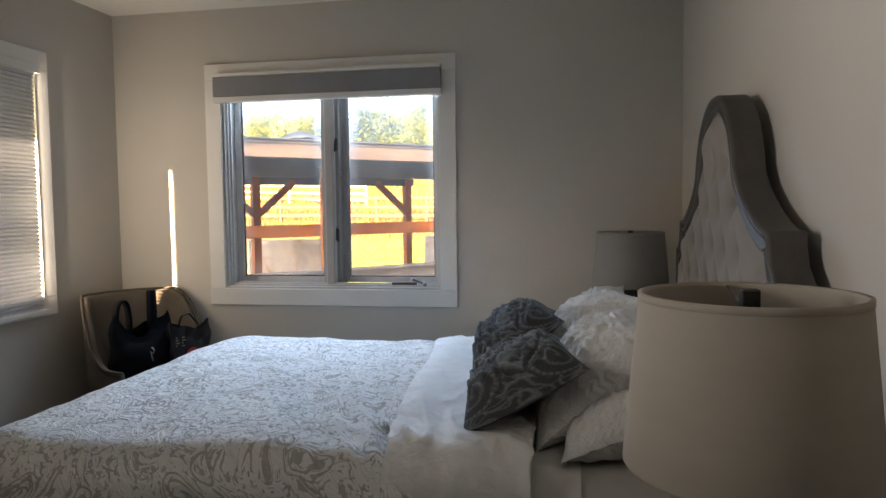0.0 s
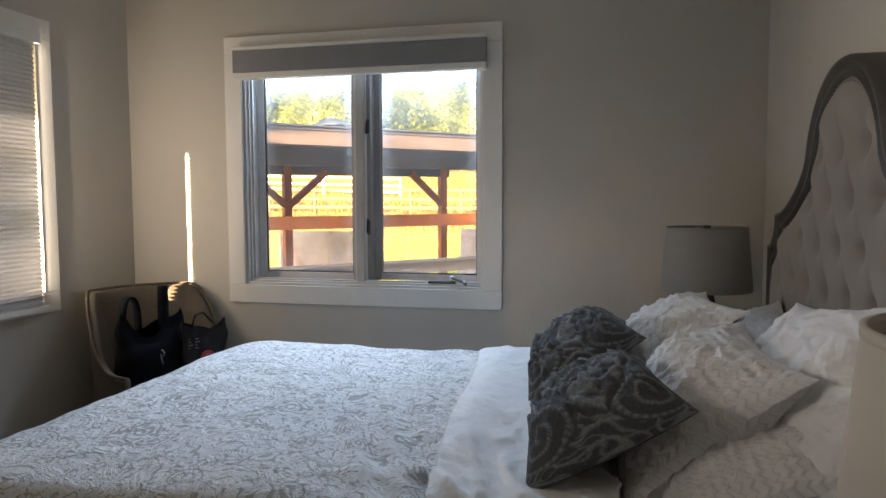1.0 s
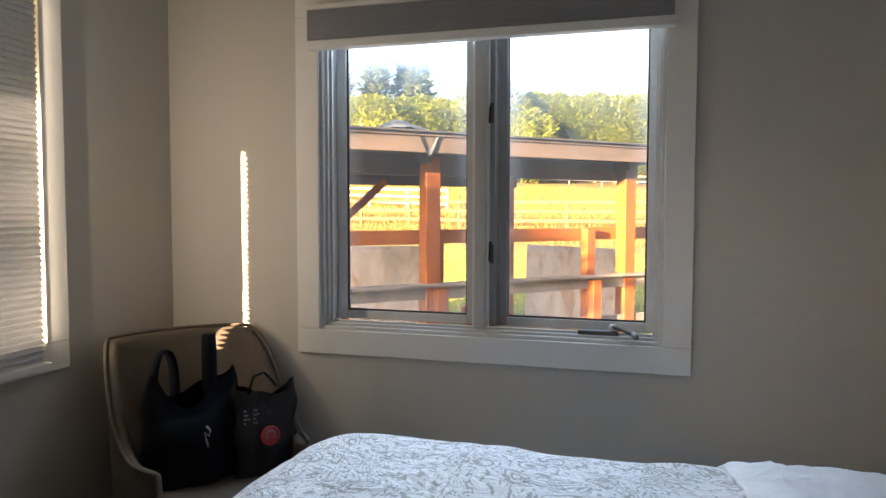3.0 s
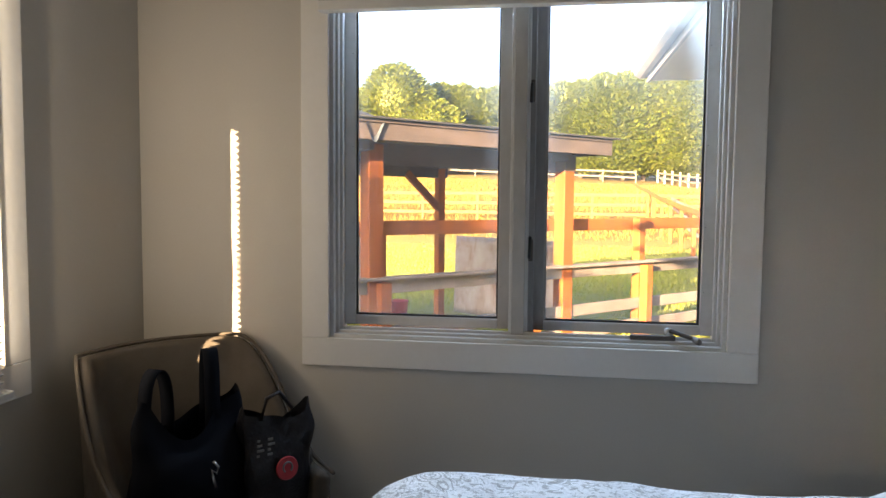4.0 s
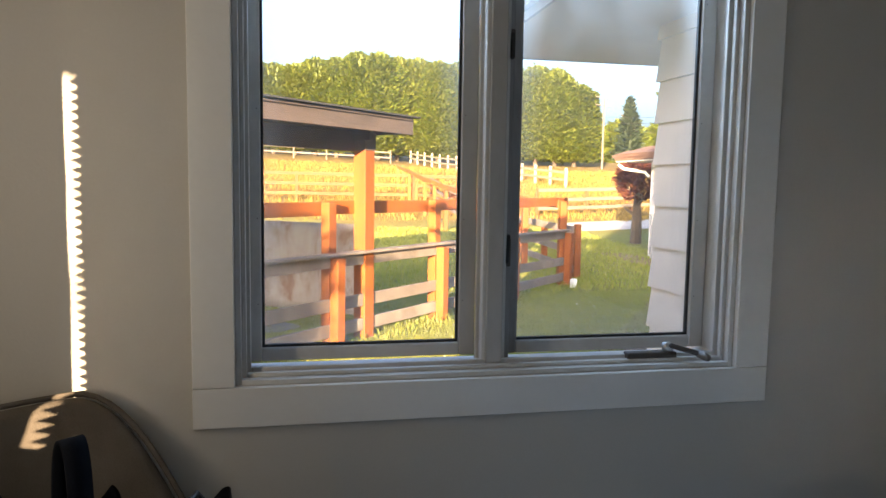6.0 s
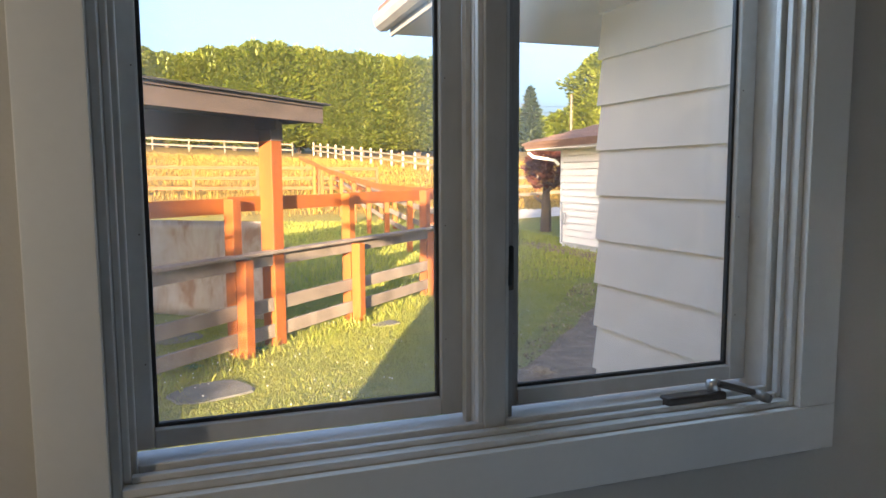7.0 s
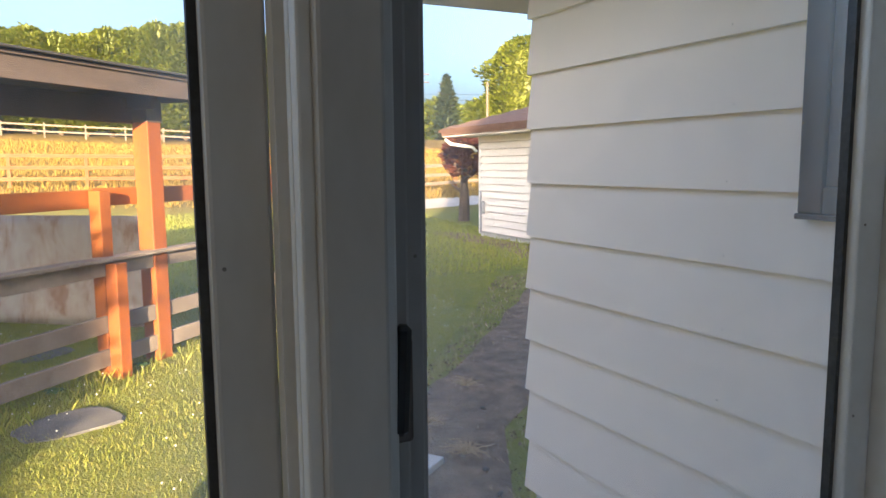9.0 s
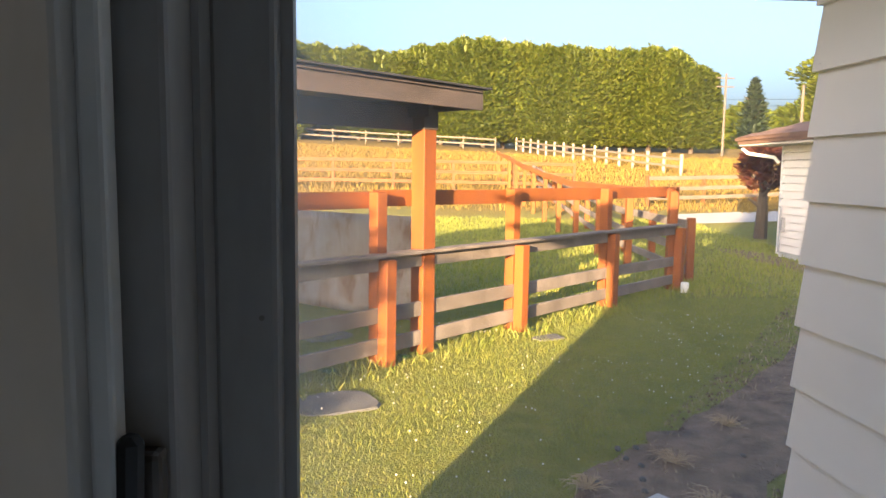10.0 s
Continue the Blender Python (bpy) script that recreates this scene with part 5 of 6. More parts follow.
def hip_roof(x0, x1, y0, y1, z, slope, thick, material, parent, o=(0, 0, 0), name="roof"):
    """A thin hipped roof over a rectangle of eaves."""
    half = min(x1 - x0, y1 - y0) / 2
    top = z + slope * half
    if (x1 - x0) > (y1 - y0):
        r0, r1 = (x0 + half, (y0 + y1) / 2, top), (x1 - half, (y0 + y1) / 2, top)
        faces = ((0, 1, 5, 4), (1, 2, 5), (2, 3, 4, 5), (3, 0, 4))
    else:
        r0, r1 = ((x0 + x1) / 2, y0 + half, top), ((x0 + x1) / 2, y1 - half, top)
        faces = ((0, 1, 4), (1, 2, 5, 4), (2, 3, 5), (3, 0, 4, 5))
    bm = bmesh.new()
    co = [(x0, y0, z), (x1, y0, z), (x1, y1, z), (x0, y1, z), r0, r1]
    v = [bm.verts.new(Vector(c) - Vector(o)) for c in co]
    for f in faces:
        bm.faces.new([v[i] for i in f])
    w = [bm.verts.new(Vector(c) - Vector(o) - Vector((0, 0, thick))) for c in co]
    for f in faces:
        bm.faces.new([w[i] for i in reversed(f)])
    for i in range(4):
        j = (i + 1) % 4
        bm.faces.new((v[j], v[i], w[i], w[j]))
    bmesh.ops.recalc_face_normals(bm, faces=bm.faces)
    return part(name, bm, material, parent, "brown shingle roof")


O_H = (PX, PY, G0)
# the main roof is out of view; its pitch is set by its shadow
hip_roof(-2.29, 7.5, -9.0, 0.45, 2.37, 0.42, 0.04, M_SHINGLE, house, O_H)
hip_roof(EX - 0.10, 4.4, 0.30, EY + 0.05, EZ + 0.18, 0.30, 0.04, M_SHINGLE, house, O_H, "wing_roof")
# unseen eaves; the west one hangs low to cut off the sun slit
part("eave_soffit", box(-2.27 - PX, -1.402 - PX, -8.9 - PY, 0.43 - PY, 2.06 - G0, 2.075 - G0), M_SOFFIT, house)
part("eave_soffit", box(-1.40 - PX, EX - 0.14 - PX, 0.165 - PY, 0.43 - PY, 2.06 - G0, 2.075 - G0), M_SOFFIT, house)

# ---- outside: the pale outbuilding ----
SX, SY, SL = 8.25, 15.0, 6.5
shed = thing("outbuilding", "cream sided outbuilding with a brown hipped shingle roof", "building", at=(SX, SY, G0))
part("wall", box(0.02, 7, -SL, -0.02, 0, 2.55), M_SIDING, shed)
lap2 = bmesh.new()
e2 = [[lap2.verts.new((x, y, z)) for x, z in ((-0.042, 0.0), (-0.010, 0.148), (0.03, 0.148), (0.03, 0.0))] for y in (-0.02, -SL)]
for i in range(4):
    lap2.faces.new((e2[0][i], e2[0][(i + 1) % 4], e2[1][(i + 1) % 4], e2[1][i]))
lap2.faces.new(e2[0][::-1])
lap2.faces.new(e2[1])
bmesh.ops.recalc_face_normals(lap2, faces=lap2.faces)
lap2_me = mesh_of("siding_board", lap2, M_SIDING)
for k in range(14):
    part("siding_board", lap2_me, None, shed).matrix_local = Matrix.Translation((0, 0, 0.12 + k * 0.165))
part("corner_trim", box(-0.03, 0.06, -0.06, 0.02, 0.05, 2.45, 0.004), M_TRIM, shed)
part("foundation", box(0.0, 6.9, -SL, -0.03, -0.2, 0.13), M_BLOCK, shed)
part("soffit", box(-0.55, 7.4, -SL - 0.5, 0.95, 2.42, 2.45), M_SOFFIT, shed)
# roof-edge brown, which also puts in the dark shadow line at the eave
part("fascia", box(-0.58, -0.55, -SL - 0.5, 0.98, 2.46, 2.58, 0.003), M_SHINGLE, shed, "brown fascia, dark for the shadow line at the roof edge")
part("fascia", box(-0.55, 7.4, 0.95, 0.98, 2.46, 2.58, 0.003), M_SHINGLE, shed, "brown fascia, dark for the shadow line at the roof edge")
roof = hip_roof(SX - 0.62, SX + 7.6, SY - SL - 0.6, SY + 1.05, G0 + 2.60, 0.30, 0.06, M_SHINGLE, shed, (SX, SY, G0))
# courses of shingles on the slope that faces the lawn
for k in range(10):
    s = k * 0.36
    y0, y1 = -SL - 0.6 + s, 1.05 - s
    c = beam((-0.62 + s + 0.16, y0 + 0.16, 2.60 + 0.30 * (s + 0.16) + 0.012), (-0.62 + s + 0.16, y1 - 0.16, 2.60 + 0.30 * (s + 0.16) + 0.012), 0.36, 0.016, 0, up=(-0.30, 0, 1))
    part("shingle_course", c, M_SHINGLE, roof)
part("downpipe", tube([(-0.50, 0.90, 2.36), (-0.42, 0.75, 2.25), (-0.12, 0.16, 2.16), (-0.06, 0.06, 2.05)], 0.04, 10), M_TRIM, shed, "white downpipe elbow", True)
part("standpipe", tube([(-0.09, -0.20, 0.1), (-0.09, -0.20, 1.05), (-0.12, -0.20, 1.10)], 0.018, 8), M_GREYCELL, shed, "grey standpipe")
part("standpipe_box", box(-0.10, -0.03, -0.30, -0.22, 0.55, 0.85, 0.005), M_GREYCELL, shed)

# ---- outside: shelter ----
U, V = Vector((0.707, 0.707, 0)), Vector((-0.707, 0.707, 0))
C0 = Vector((0.26, 6.58, 0))


def sp_(u, v, z):
    p = C0 + U * u + V * v
    return (p.x, p.y, z)


hut = thing("field_shelter", "open timber animal shelter with a flat felted roof and stained posts", "shelter", at=(0, 0, 0))
W_, D_ = 2.70, 2.55
for u, v, m, w in ((0, 0, M_STAIN, 0.17), (-W_, 0, M_STAIN, 0.17), (0, D_, M_STAIN, 0.12), (-W_, D_, M_STAIN, 0.12), (-2 * W_, 0, M_STAIN, 0.15), (-2 * W_, D_, M_GREYWOOD, 0.12)):
    part("post", beam(sp_(u, v, G0 - 0.1), sp_(u, v, 1.88), w, w, 0.008, up=tuple(U)), m, hut)
part("post_cap_block", beam(sp_(0, 0, 1.70), sp_(0, 0, 1.895), 0.19, 0.19, 0.006, up=tuple(U)), M_BEAM, hut)
part("front_beam", beam(sp_(-2 * W_ - 0.4, 0.10, 1.80), sp_(0.10, 0.10, 1.80), 0.07, 0.22), M_BEAM, hut, "dark weathered beam")
part("rear_beam", beam(sp_(-2 * W_ - 0.4, D_, 1.78), sp_(0.12, D_, 1.78), 0.07, 0.20), M_BEAM, hut)
for u in (0, -W_, -2 * W_):
    part("cross_beam", beam(sp_(u - 0.12, -0.2, 1.88), sp_(u - 0.12, D_ + 0.25, 1.88), 0.06, 0.14), M_BEAM, hut)
for u0, u1 in ((0.0, -0.62), (-W_, -W_ + 0.62), (-W_, -W_ - 0.62)):
    part("brace", beam(sp_(u0, D_ - 0.02, 1.20), sp_(u1, D_ - 0.02, 1.74), 0.07, 0.10), M_STAIN, hut, "diagonal brace")
part("fascia", beam(sp_(-2 * W_ - 0.6, -0.42, 1.98), sp_(0.34, -0.42, 1.98), 0.035, 0.19, 0.004), M_FASCIA, hut, "weathered red-brown fascia board")
part("fascia", beam(sp_(0.32, -0.42, 1.98), sp_(0.32, D_ + 0.4, 1.98), 0.03, 0.17, 0.004), M_FASCIA, hut)
deck = bmesh.new()
for k in range(16):
    beam(sp_(-2 * W_ - 0.6, -0.36 + k * 0.208, 2.055), sp_(0.30, -0.36 + k * 0.208, 2.055), 0.20, 0.022, 0, bm=deck)
part("roof_deck", deck, M_BEAM, hut)
part("roof_felt", beam(sp_(-2 * W_ - 0.65, (D_ - 0.02) / 2 - 0.0, 2.083), sp_(0.40, (D_ - 0.02) / 2 - 0.0, 2.083), D_ + 0.98, 0.018, 0.003), M_FELT, hut, "black felt roofing")


def tarp_at(u, v):
    x, y = -3.45 + 0.7 * u, -0.46 + 0.9 * v
    z = 2.10 + 0.11 * math.exp(-((u - 0.45) ** 2 + (v - 0.35) ** 2) * 14) + 0.03 * noise.noise(Vector((u * 5, v * 5, 1)))
    if v < 0.12:
        z -= 0.25 * (0.12 - v) / 0.12 * math.exp(-((u - 0.72) / 0.13) ** 2)
    return sp_(x, y, z)


tagged(new("tarpaulin", grid_mesh("tarpaulin", 24, 24, tarp_at, M_TARP)), "faded blue tarpaulin bunched on the shelter roof", "tarpaulin")


def sheet_metal(a, b, z0, z1, label):
    """A leaning sheet of old galvanised steel."""
    a, b = Vector((*a, 0)), Vector((*b, 0))
    d = (b - a)
    n = Vector((-d.y, d.x, 0)).normalized()
    def at(u, v):
        p = a + d * u + n * (0.05 * v + 0.010 * math.sin(u * 22) + 0.02 * noise.noise(Vector((u * 4, v * 3, a.x))))
        return (p.x, p.y, z0 + (z1 - z0) * v)
    ob = new("metal_sheet", grid_mesh("metal_sheet", 60, 10, at, M_RUST))
    ob.modifiers.new("thick", "SOLIDIFY").thickness = 0.006
    return tagged(ob, label, "metal sheet", "metal sheets in the shelter")


sheet_metal((-1.42, 9.15), (0.28, 7.95), G0, 0.78, "rust-stained galvanised sheet standing against the shelter posts")
sheet_metal((-4.0, 7.3), (-2.45, 7.75), G0, 0.80, "pale galvanised sheet standing behind the fence")

bk = thing("bucket", "red plastic bucket with a wire handle, on the paddock grass", "bucket", at=(-2.15, 8.35, land(-2.15, 8.35)))
part("pail", lathe([(0.0, 0.0), (0.105, 0.0), (0.14, 0.26), (0.148, 0.265), (0.14, 0.27), (0.132, 0.262), (0.10, 0.01), (0.0, 0.01)], 28), M_BUCKET, bk, smooth=True)
part("handle", tube([(0.14 * math.cos(a), 0.0, 0.26 + 0.17 * math.sin(a)) for a in (math.pi * k / 12 for k in range(13))], 0.004, 6), M_BLACK, bk)

# ---- outside: fences ----
rngf = random.Random(7)


def fence(name, pts, rails, post_w, post_h, mats, label, rail_h=0.14, rail_t=0.04, off=0.0, group="", zref=None):
    """Posts at pts (plan), with rails at the given heights over the ground; mats: post, rail."""
    ob = thing(name, label, "fence", group)
    g = [Vector((x, y, (zref if zref is not None else land(x, y)))) for x, y in pts]
    for i, p in enumerate(g):
        h = post_h + rngf.uniform(-0.01, 0.02)
        lean = Vector((rngf.uniform(-0.01, 0.01), rngf.uniform(-0.01, 0.01), 0))
        d = (g[min(i + 1, len(g) - 1)] - g[max(i - 1, 0)]).normalized()
        part("post", beam(p - Vector((0, 0, 0.1)), p + lean + Vector((0, 0, h)), post_w, post_w, 0.006, up=tuple(d)), mats[0], ob)
    for a, b in zip(g, g[1:]):
        d = (b - a).normalized()
        n = Vector((d.y, -d.x, 0)) * (post_w / 2 + rail_t / 2 + 0.002) * off
        for k, zr in enumerate(rails):
            j = rngf.uniform(-0.012, 0.012)
            part("rail", beam(a + n + Vector((0, 0, zr + j)), b + n + Vector((0, 0, zr - j * 0.5)), rail_t, rail_h, 0.004), mats[1 if k or len(mats) < 3 else 2], ob)
    return ob


F0, FD = Vector((-0.07, 6.07)), Vector((1.44, 1.43))
front = [tuple(F0 + FD * k) for k in (-4, -3, -2, -1, 0, 1, 2)] + [(4.20, 10.25)]
ff = fence("paddock_fence", front, [0.93, 0.455, 0.175], 0.12, 0.97, (M_STAIN, M_GREYWOOD), "weathered three-rail timber paddock fence with stained posts", off=-1.0, zref=G0)
for (x0, y0), (x1, y1) in zip(front, front[1:]):
    part("cap_board", beam((x0 - 0.04, y0 + 0.04, G0 + 1.008), (x1 - 0.04, y1 + 0.04, G0 + 1.008), 0.15, 0.03, 0.004), M_GREYWOOD, ff)
upper = [(x - 0.09, y + 0.11) for x, y in front]
fence("high_rail_fence", upper, [1.50], 0.12, 1.56, (M_STAIN, M_STAIN), "orange-stained high rail fence just behind the grey one", off=-1.0, zref=G0, rail_h=0.15)
side = [(4.10 + 0.03 * k, 10.35 + 2.2 * k) for k in range(12)]
fence("lane_fence", side, [1.46], 0.12, 1.50, (M_STAIN, M_STAIN), "orange-stained fence running away up the paddock", off=-1.0, rail_h=0.15)
lane2 = [(4.75 + 0.12 * k, 11.2 + 2.2 * k) for k in range(11)]
fence("lane_fence", lane2, [0.95, 0.55, 0.2], 0.12, 1.05, (M_STAIN, M_GREYWOOD), "weathered grey rail fence along the lane", off=-1.0)
cap = tagged(new("white_pipe_cap", mesh_of("white_pipe_cap", lathe([(0.0, 0.0), (0.06, 0.0), (0.06, 0.16), (0.05, 0.17), (0.0, 0.17)], 18), M_WHITEPL, True)), "short white plastic pipe stub by the fence corner", "pipe")
cap.matrix_world = pose(4.22, 10.02, G0)
back = [(-24 + 2.6 * k, 31.5 - 0.10 * k) for k in range(13)]
fence("pasture_fence", back, [1.22, 0.78, 0.35], 0.12, 1.3, (M_STAINFAR, M_STAINFAR), "orange timber fence crossing the golden pasture", off=1.0)
right = [(9.0 + 2.5 * k, 26.0 + 0.9 * k) for k in range(7)]
fence("pasture_fence", right, [1.05, 0.65, 0.3], 0.12, 1.15, (M_STAINFAR, M_FARGREY), "timber rail fence beyond the gravel track", off=1.0)
whitef = [(10.4 + (16.0 - 10.4) * k / 15, 69 - 28 * k / 15) for k in range(16)]
fence("white_post_fence", whitef, [0.95, 0.5], 0.14, 1.25, (M_CREAMPOST, M_FARGREY), "cream-posted fence climbing towards the hedge", off=1.0)
hedgef = [(-40 + 3.0 * k, 66.0) for k in range(17)]
fence("far_fence", hedgef, [1.0, 0.5], 0.12, 1.2, (M_FARGREY, M_FARGREY), "pale rail fence in front of the hedge", off=1.0)
pale = [(-34 + 2.8 * k, 44 - 0.5 * k) for k in range(9)]
fence("far_fence", pale, [1.15, 0.7, 0.3], 0.13, 1.25, (M_CREAMPOST, M_CREAMPOST), "pale rail fence across the western pasture", off=1.0)


# ---- outside: trees ----
def spray_crown(name, height, radius, count, size, material, seed, shape="column", droop=0.15, base_z=0.6):
    """Many small leaf sprays on an uneven shell, with gaps."""
    rng = np.random.default_rng(seed)
    verts, faces = [], []
    lumps = [(rng.uniform(0, 2 * math.pi), rng.uniform(0.1, 0.95), rng.uniform(0.25, 0.6), rng.uniform(0.10, 0.30)) for _ in range(26)]
    for _ in range(count):
        h = rng.random() ** 0.85
        a = rng.uniform(0, 2 * math.pi)
        if shape == "column":
            r = radius * (0.95 * (1 - h ** 3.8) ** 0.5 + 0.02) * (0.75 + 0.25 * sm(h, 0, 0.12))
        elif shape == "fir":
            tier = (h * 11) % 1.0
            r = radius * (1 - h) ** 0.9 * (0.35 + 0.65 * (1 - tier)) + 0.1
            if rng.random() < 0.25:
                continue
        else:
            r = radius * math.sqrt(max(1 - (2 * h - 0.95) ** 2 / 1.12, 0.02))
        for la, lh, lw, amp in lumps:
            da = (a - la + math.pi) % (2 * math.pi) - math.pi
            r *= 1 + amp * math.exp(-(da / lw) ** 2 - ((h - lh) / 0.09) ** 2)
        r *= rng.uniform(0.72, 1.06)
        z = base_z + h * (height - base_z) + rng.normal(0, size * 0.4)
        c, s = math.cos(a), math.sin(a)
        p = np.array([r * c, r * s, z])
        out = np.array([c, s, rng.uniform(-droop, 0.8)])
        out /= np.linalg.norm(out)
        t = np.cross(out, [0, 0, 1])
        t /= np.linalg.norm(t)
        t = t * math.cos(rng.uniform(-0.9, 0.9)) + np.cross(out, t) * math.sin(rng.uniform(-0.9, 0.9))
        L, W = size * rng.uniform(0.6, 1.3), size * rng.uniform(0.25, 0.5)
        i = len(verts)
        verts += [tuple(p - out * L * 0.3), tuple(p + t * W + out * L * 0.15), tuple(p + out * L), tuple(p - t * W + out * L * 0.15)]
        faces.append((i, i + 1, i + 2, i + 3))
    for _ in range(140 if shape == "column" else 0):
        # leading shoots that stand out of the top
        a, q = rng.uniform(0, 2 * math.pi), rng.uniform(0, 0.8)
        h = (1 - q ** 2) ** 0.26
        p = np.array([radius * q * math.cos(a), radius * q * math.sin(a), base_z + h * (height - base_z) - 0.25])
        tip = p + np.array([rng.normal(0, 0.07), rng.normal(0, 0.07), rng.uniform(0.5, 1.05)])
        w = np.array([math.cos(a + 1.2), math.sin(a + 1.2), 0]) * rng.uniform(0.06, 0.13)
        i = len(verts)
        verts += [tuple(p), tuple(p * 0.6 + tip * 0.4 + w), tuple(tip), tuple(p * 0.6 + tip * 0.4 - w)]
        faces.append((i, i + 1, i + 2, i + 3))
    me = bpy.data.meshes.new(name)
    me.from_pydata(verts, [], faces)
    me.materials.append(material)
    return me


def core(height, radius, base_z, column=True):
    prof = [(0.05, base_z)] + [(radius * 0.66 * ((1 - h ** 4.0) ** 0.5 if column else math.sqrt(max(1 - (2 * h - 1) ** 2, 0.02))) + 0.05, base_z + h * (height - base_z) * 0.94) for h in (0.05, 0.2, 0.4, 0.6, 0.8, 0.92, 0.99)]
    bm = lathe(prof, 12)
    for v in bm.verts:
        v.co.x *= 1 + 0.25 * noise.noise(v.co * 0.7)
        v.co.y *= 1 + 0.25 * noise.noise(v.co * 0.7 + Vector((5, 5, 5)))
    return bm


def tree(name, label, cat, crown_me, height, radius, trunk_r, material, base_z, column=True, group="", limbs=5):
    ob = thing(name, label, cat, group)
    part("crown", crown_me, None, ob)
    part("inner_crown", core(height, radius, base_z + 0.3, column), material, ob)
    part("trunk", tube([(0, 0, -0.3), (0.04, 0.02, height * 0.3), (0, 0, height * 0.9)], [trunk_r, trunk_r * 0.75, 0.03], 8), M_BARK, ob)
    for k in range(limbs):
        a, h = k * 2.4, height * (0.25 + 0.11 * k)
        part("limb", tube([(0, 0, h), (radius * 0.7 * math.cos(a), radius * 0.7 * math.sin(a), h + height * 0.09)], [trunk_r * 0.35, 0.03], 6), M_BARK, ob)
    return ob


HG = "tall conifer hedge"
cyp = [tree("cypress", "tall dense yellow-green cypress in the windbreak hedge", "tree", spray_crown("crown", 11.0, 2.7, 16000, 0.33, M_HEDGE, 11 + k, base_z=0.9), 11.0, 2.5, 0.25, M_HEDGE, 1.2, group=HG, limbs=4) for k in range(2)]
rt = random.Random(3)
n = 0
for k in range(36):
    x = -44 + 2.05 * k
    y = 71.0 + rt.uniform(-0.8, 0.8) - (0.10 * (x - 10) if x > 10 else 0)
    want = 8.7 + 0.4 * sm(x, -22, -12) + 1.6 * sm(x, -2, 7) - 0.4 * sm(x, 12, 22) - 1.6 * sm(x, 25, 28)
    sc = want / 11.0 * rt.uniform(0.95, 1.01)
    m = pose(x, y, land(x, y) - 0.2, 0, 0, rt.uniform(0, 360)) @ Matrix.Diagonal((1.0, 1.0, sc, 1))
    if n < 2:
        cyp[n].matrix_world = m
    else:
        t = copy_thing(cyp[n % 2], m)
        t.scale = (1.0, 1.0, sc)
    n += 1


def lone(name, label, x, y, height, radius, material, shape, seed, size, count, base_z, column, group=""):
    t = tree(name, label, "tree", spray_crown("crown", height, radius, count, size, material, seed, shape, base_z=base_z), height, radius, 0.2, material, base_z, column, group, 5)
    t.matrix_world = pose(x, y, land(x, y) - 0.1)
    return t


lone("broadleaf_tree", "rounded light green broadleaf tree above the hedge line", -15.0, 67.0, 10.5, 3.6, M_TREE, "round", 21, 0.34, 9000, 2.0, False)
lone("broadleaf_tree", "rounded light green tree behind the western fence", -24.5, 60.0, 8.0, 3.8, M_TREE, "round", 22, 0.34, 9000, 1.0, False)
for k, (x, y, h) in enumerate(((-33.5, 63, 7.6), (-29.3, 64, 7.2), (-20.6, 63, 7.4), (-18.2, 65, 6.8), (-11.6, 66, 7.2))):
    lone("broadleaf_tree", "light green bushy tree in the belt behind the western fence", x, y, h, 3.0, M_TREE, "round", 81 + k, 0.34, 6500, 0.3, False, "trees of the western belt")
lone("broadleaf_tree", "rounded light green tree beyond the outbuilding", 34.0, 54.0, 10.0, 3.3, M_TREE, "round", 23, 0.32, 10000, 1.4, False)
lone("broadleaf_tree", "light green tree beyond the outbuilding roof", 40.0, 52.0, 9.8, 3.4, M_TREE, "round", 24, 0.32, 9000, 1.4, False)
for k, (x, y, h) in enumerate(((-37, 92, 22), (-31.5, 94, 21), (-42, 90, 19), (-33.8, 96, 23))):
    lone("fir_tree", "tall sparse fir standing behind the hedge", x, y, h, 3.6, M_FIR, "fir", 31 + k, 0.8, 2600, 3.0, True, "firs behind the hedge").children[1].scale = (0.25, 0.25, 1)
lone("fir_tree", "small pointed fir on the skyline", 43.0, 88.0, 8.6, 2.2, M_FIR, "fir", 41, 0.6, 1500, 0.5, True).children[1].scale = (0.25, 0.25, 1)
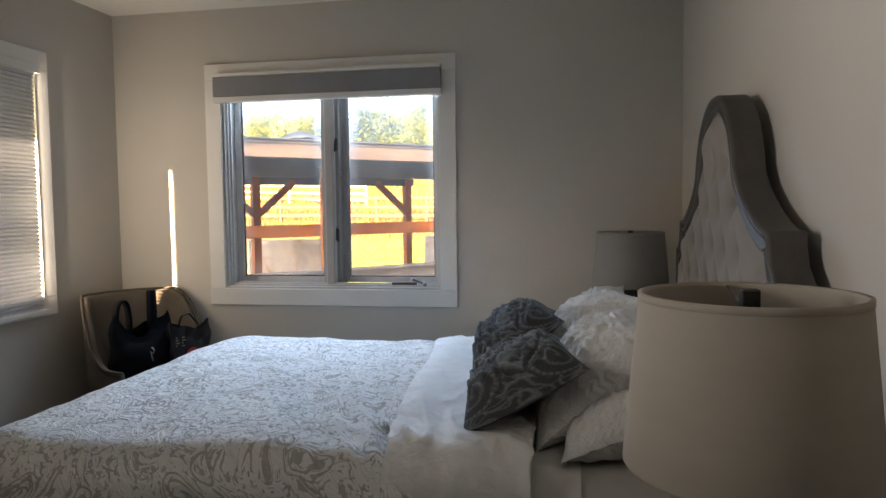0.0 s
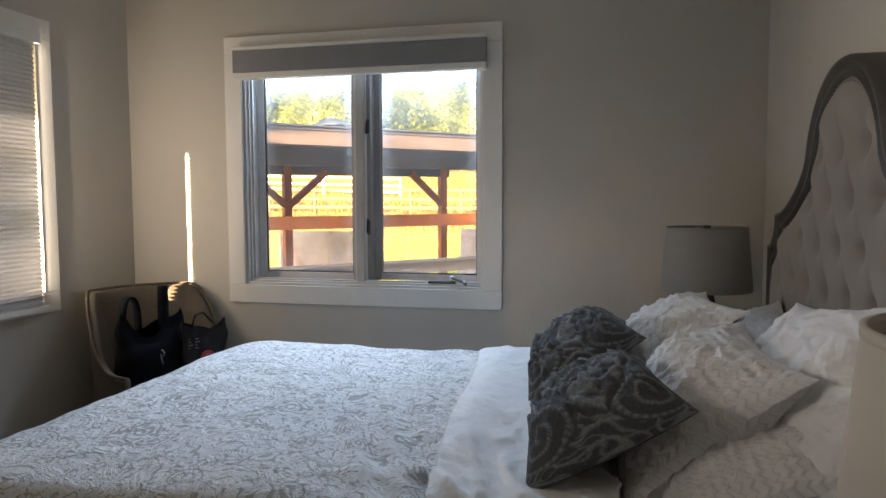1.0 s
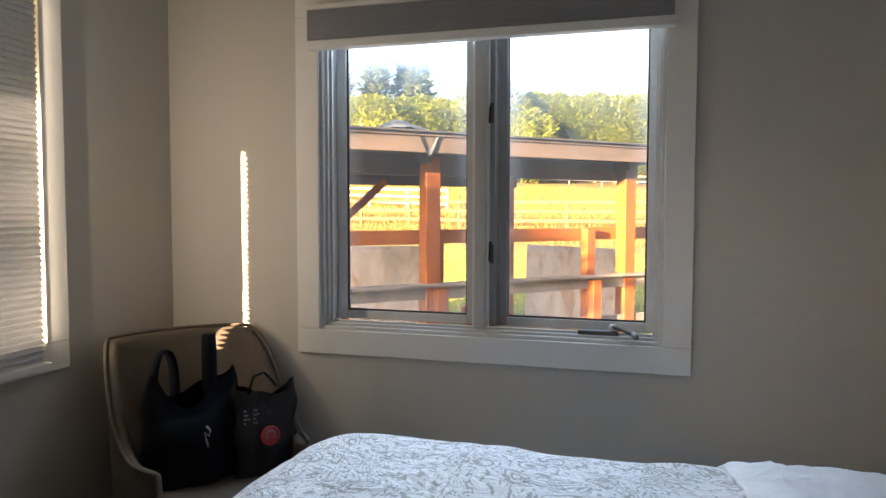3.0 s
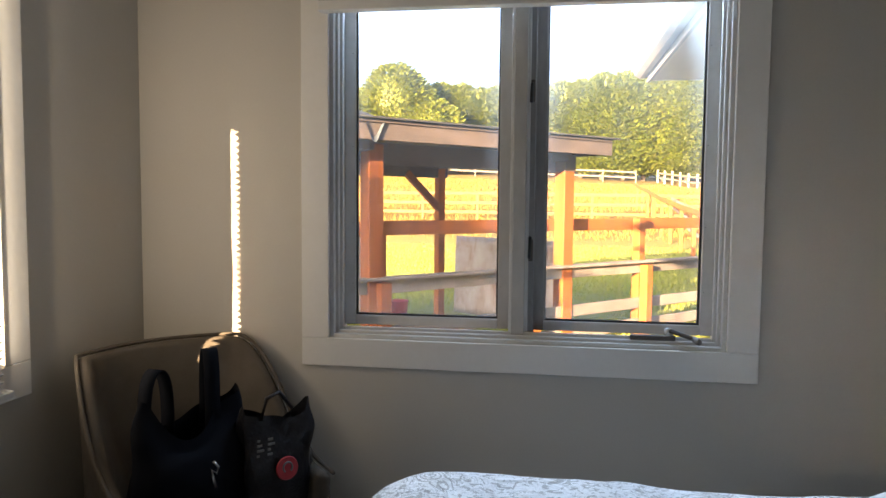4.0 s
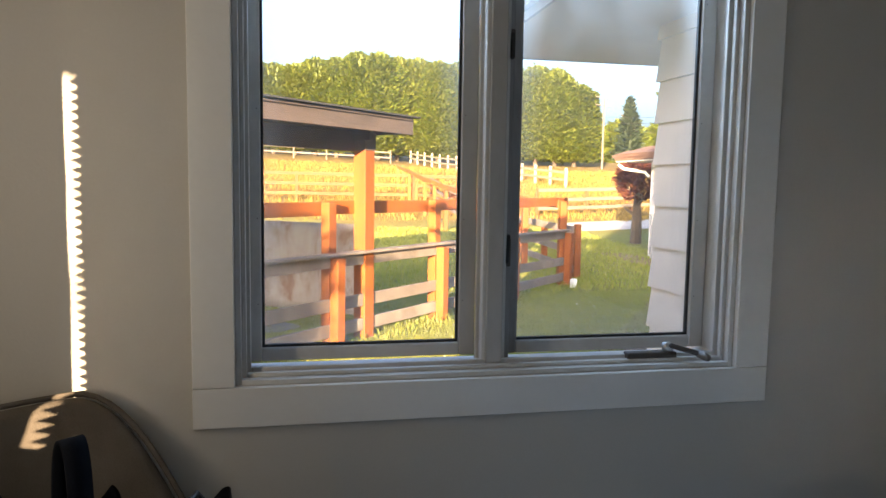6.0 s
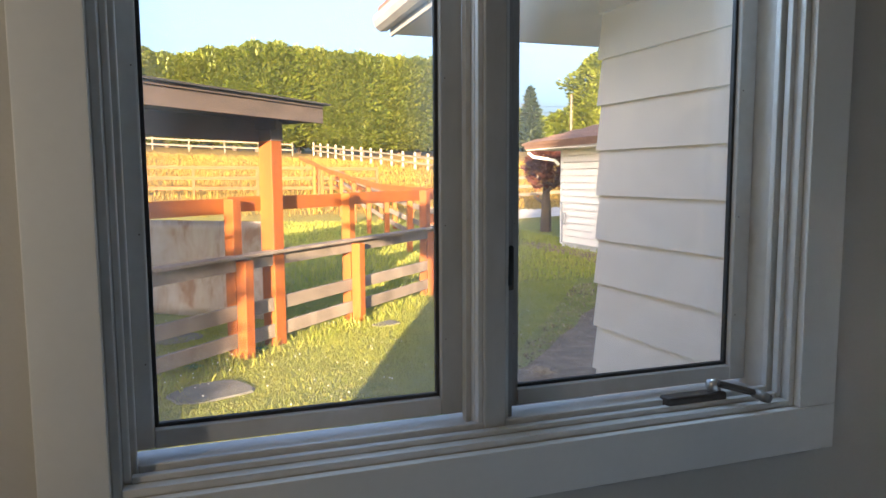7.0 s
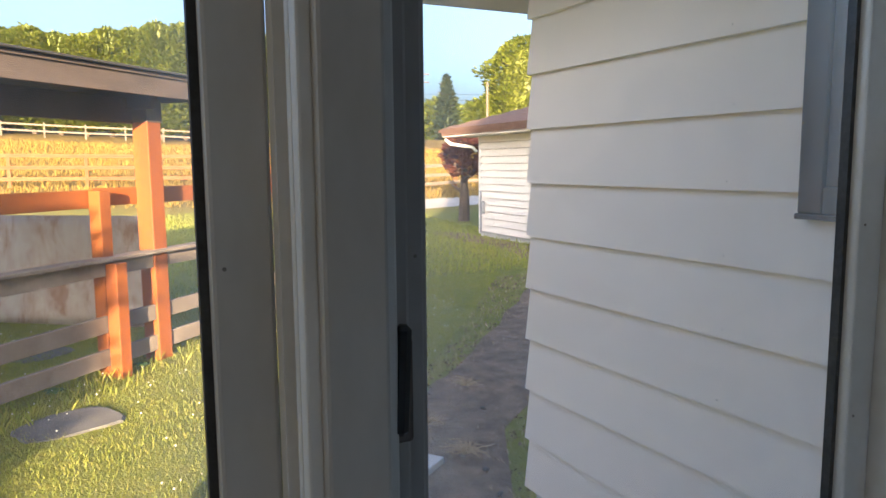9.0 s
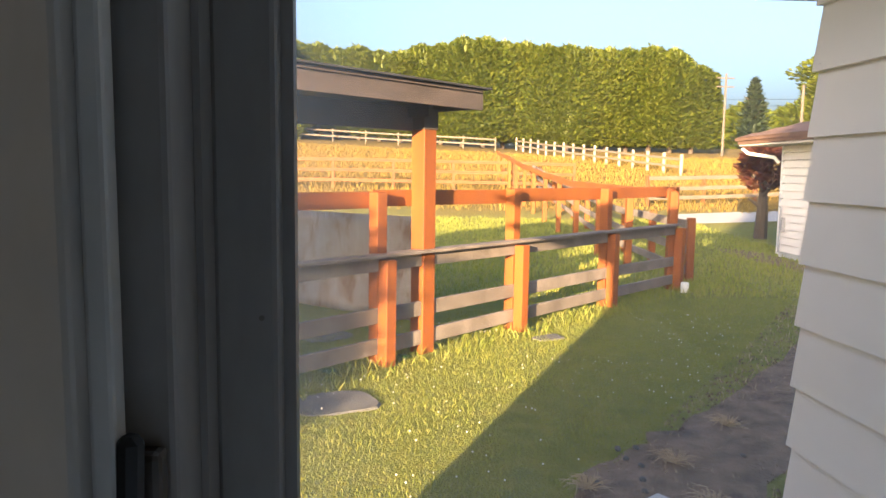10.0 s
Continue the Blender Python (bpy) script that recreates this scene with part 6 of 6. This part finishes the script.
shrub = lone("shrub", "red-brown leaved shrub at the outbuilding corner", 9.55, 18.4, 2.62, 0.52, M_REDLEAF, "round", 51, 0.15, 1500, 1.45, False)
shrub.children[1].scale, shrub.children[2].scale = (0.6, 0.6, 0.95), (0.2, 0.2, 1)
# a broad unseen tree added west of the house to shade the near end of the fence
shade_tree = lone("shade_tree", "added unseen broad leafy tree that casts shade west of the house", -7.8, -4.2, 4.4, 2.2, M_TREE, "round", 61, 0.30, 7000, 0.2, False)
# unseen cypress added to keep the sun off the west windows
sun_block_cypress = lone("cypress", "added unseen dense cypress that blocks the sun south-west of the house", -5.68, -14.0, 7.0, 1.42, M_HEDGE, "column", 62, 0.35, 8000, 0.2, True)
# unseen cypress added to put the outbuilding wall in shade
lone("cypress", "added unseen dense tall cypress that shades the outbuilding", -3.3, -12.0, 8.0, 1.8, M_HEDGE, "column", 63, 0.35, 9000, 0.2, True)

# far rise with a dark wood along the skyline
woods = spray_crown("far_wood", 7.5, 3.2, 3000, 0.8, M_HEDGE, 71, "round", base_z=0.2)
for k, (x, y) in enumerate(((26, 95), (31, 98), (36, 97), (48, 100), (55, 100), (62, 99))):
    w = thing("far_tree", "low green tree on the far rise", "tree", "far trees", at=(x, y, land(x, y) - 1))
    part("crown", woods, None, w)
    part("trunk", tube([(0, 0, 0), (0, 0, 4)], 0.2, 6), M_BARK, w)

pole = thing("utility_pole", "weathered wooden utility pole with cross arms", "utility pole", at=(29.5, 66, land(29.5, 66)))
part("mast", tube([(0, 0, -0.5), (0, 0, 7.6)], [0.13, 0.09], 10), M_POLE, pole)
for z in (7.2, 6.4):
    part("cross_arm", beam((-0.9, 0, z), (0.9, 0.2, z), 0.09, 0.11), M_POLE, pole)
pole2 = thing("utility_pole", "thin wooden utility pole beyond the outbuilding", "utility pole", at=(27.5, 49, land(27.5, 49)))
part("mast", tube([(0, 0, -0.5), (0, 0, 5.8)], [0.12, 0.09], 10), M_POLE, pole2)
for z, sag in ((4.6, 0.25), (5.2, 0.3)):
    wire = thing("power_line", "thin black overhead power line", "cable")
    part("strand", tube([(29.5 + 30 * t, 66 - 17 * t, land(29.5, 66) + z - sag * math.sin(math.pi * t)) for t in (k / 12 for k in range(13))], 0.018, 5), M_BLACK, wire)
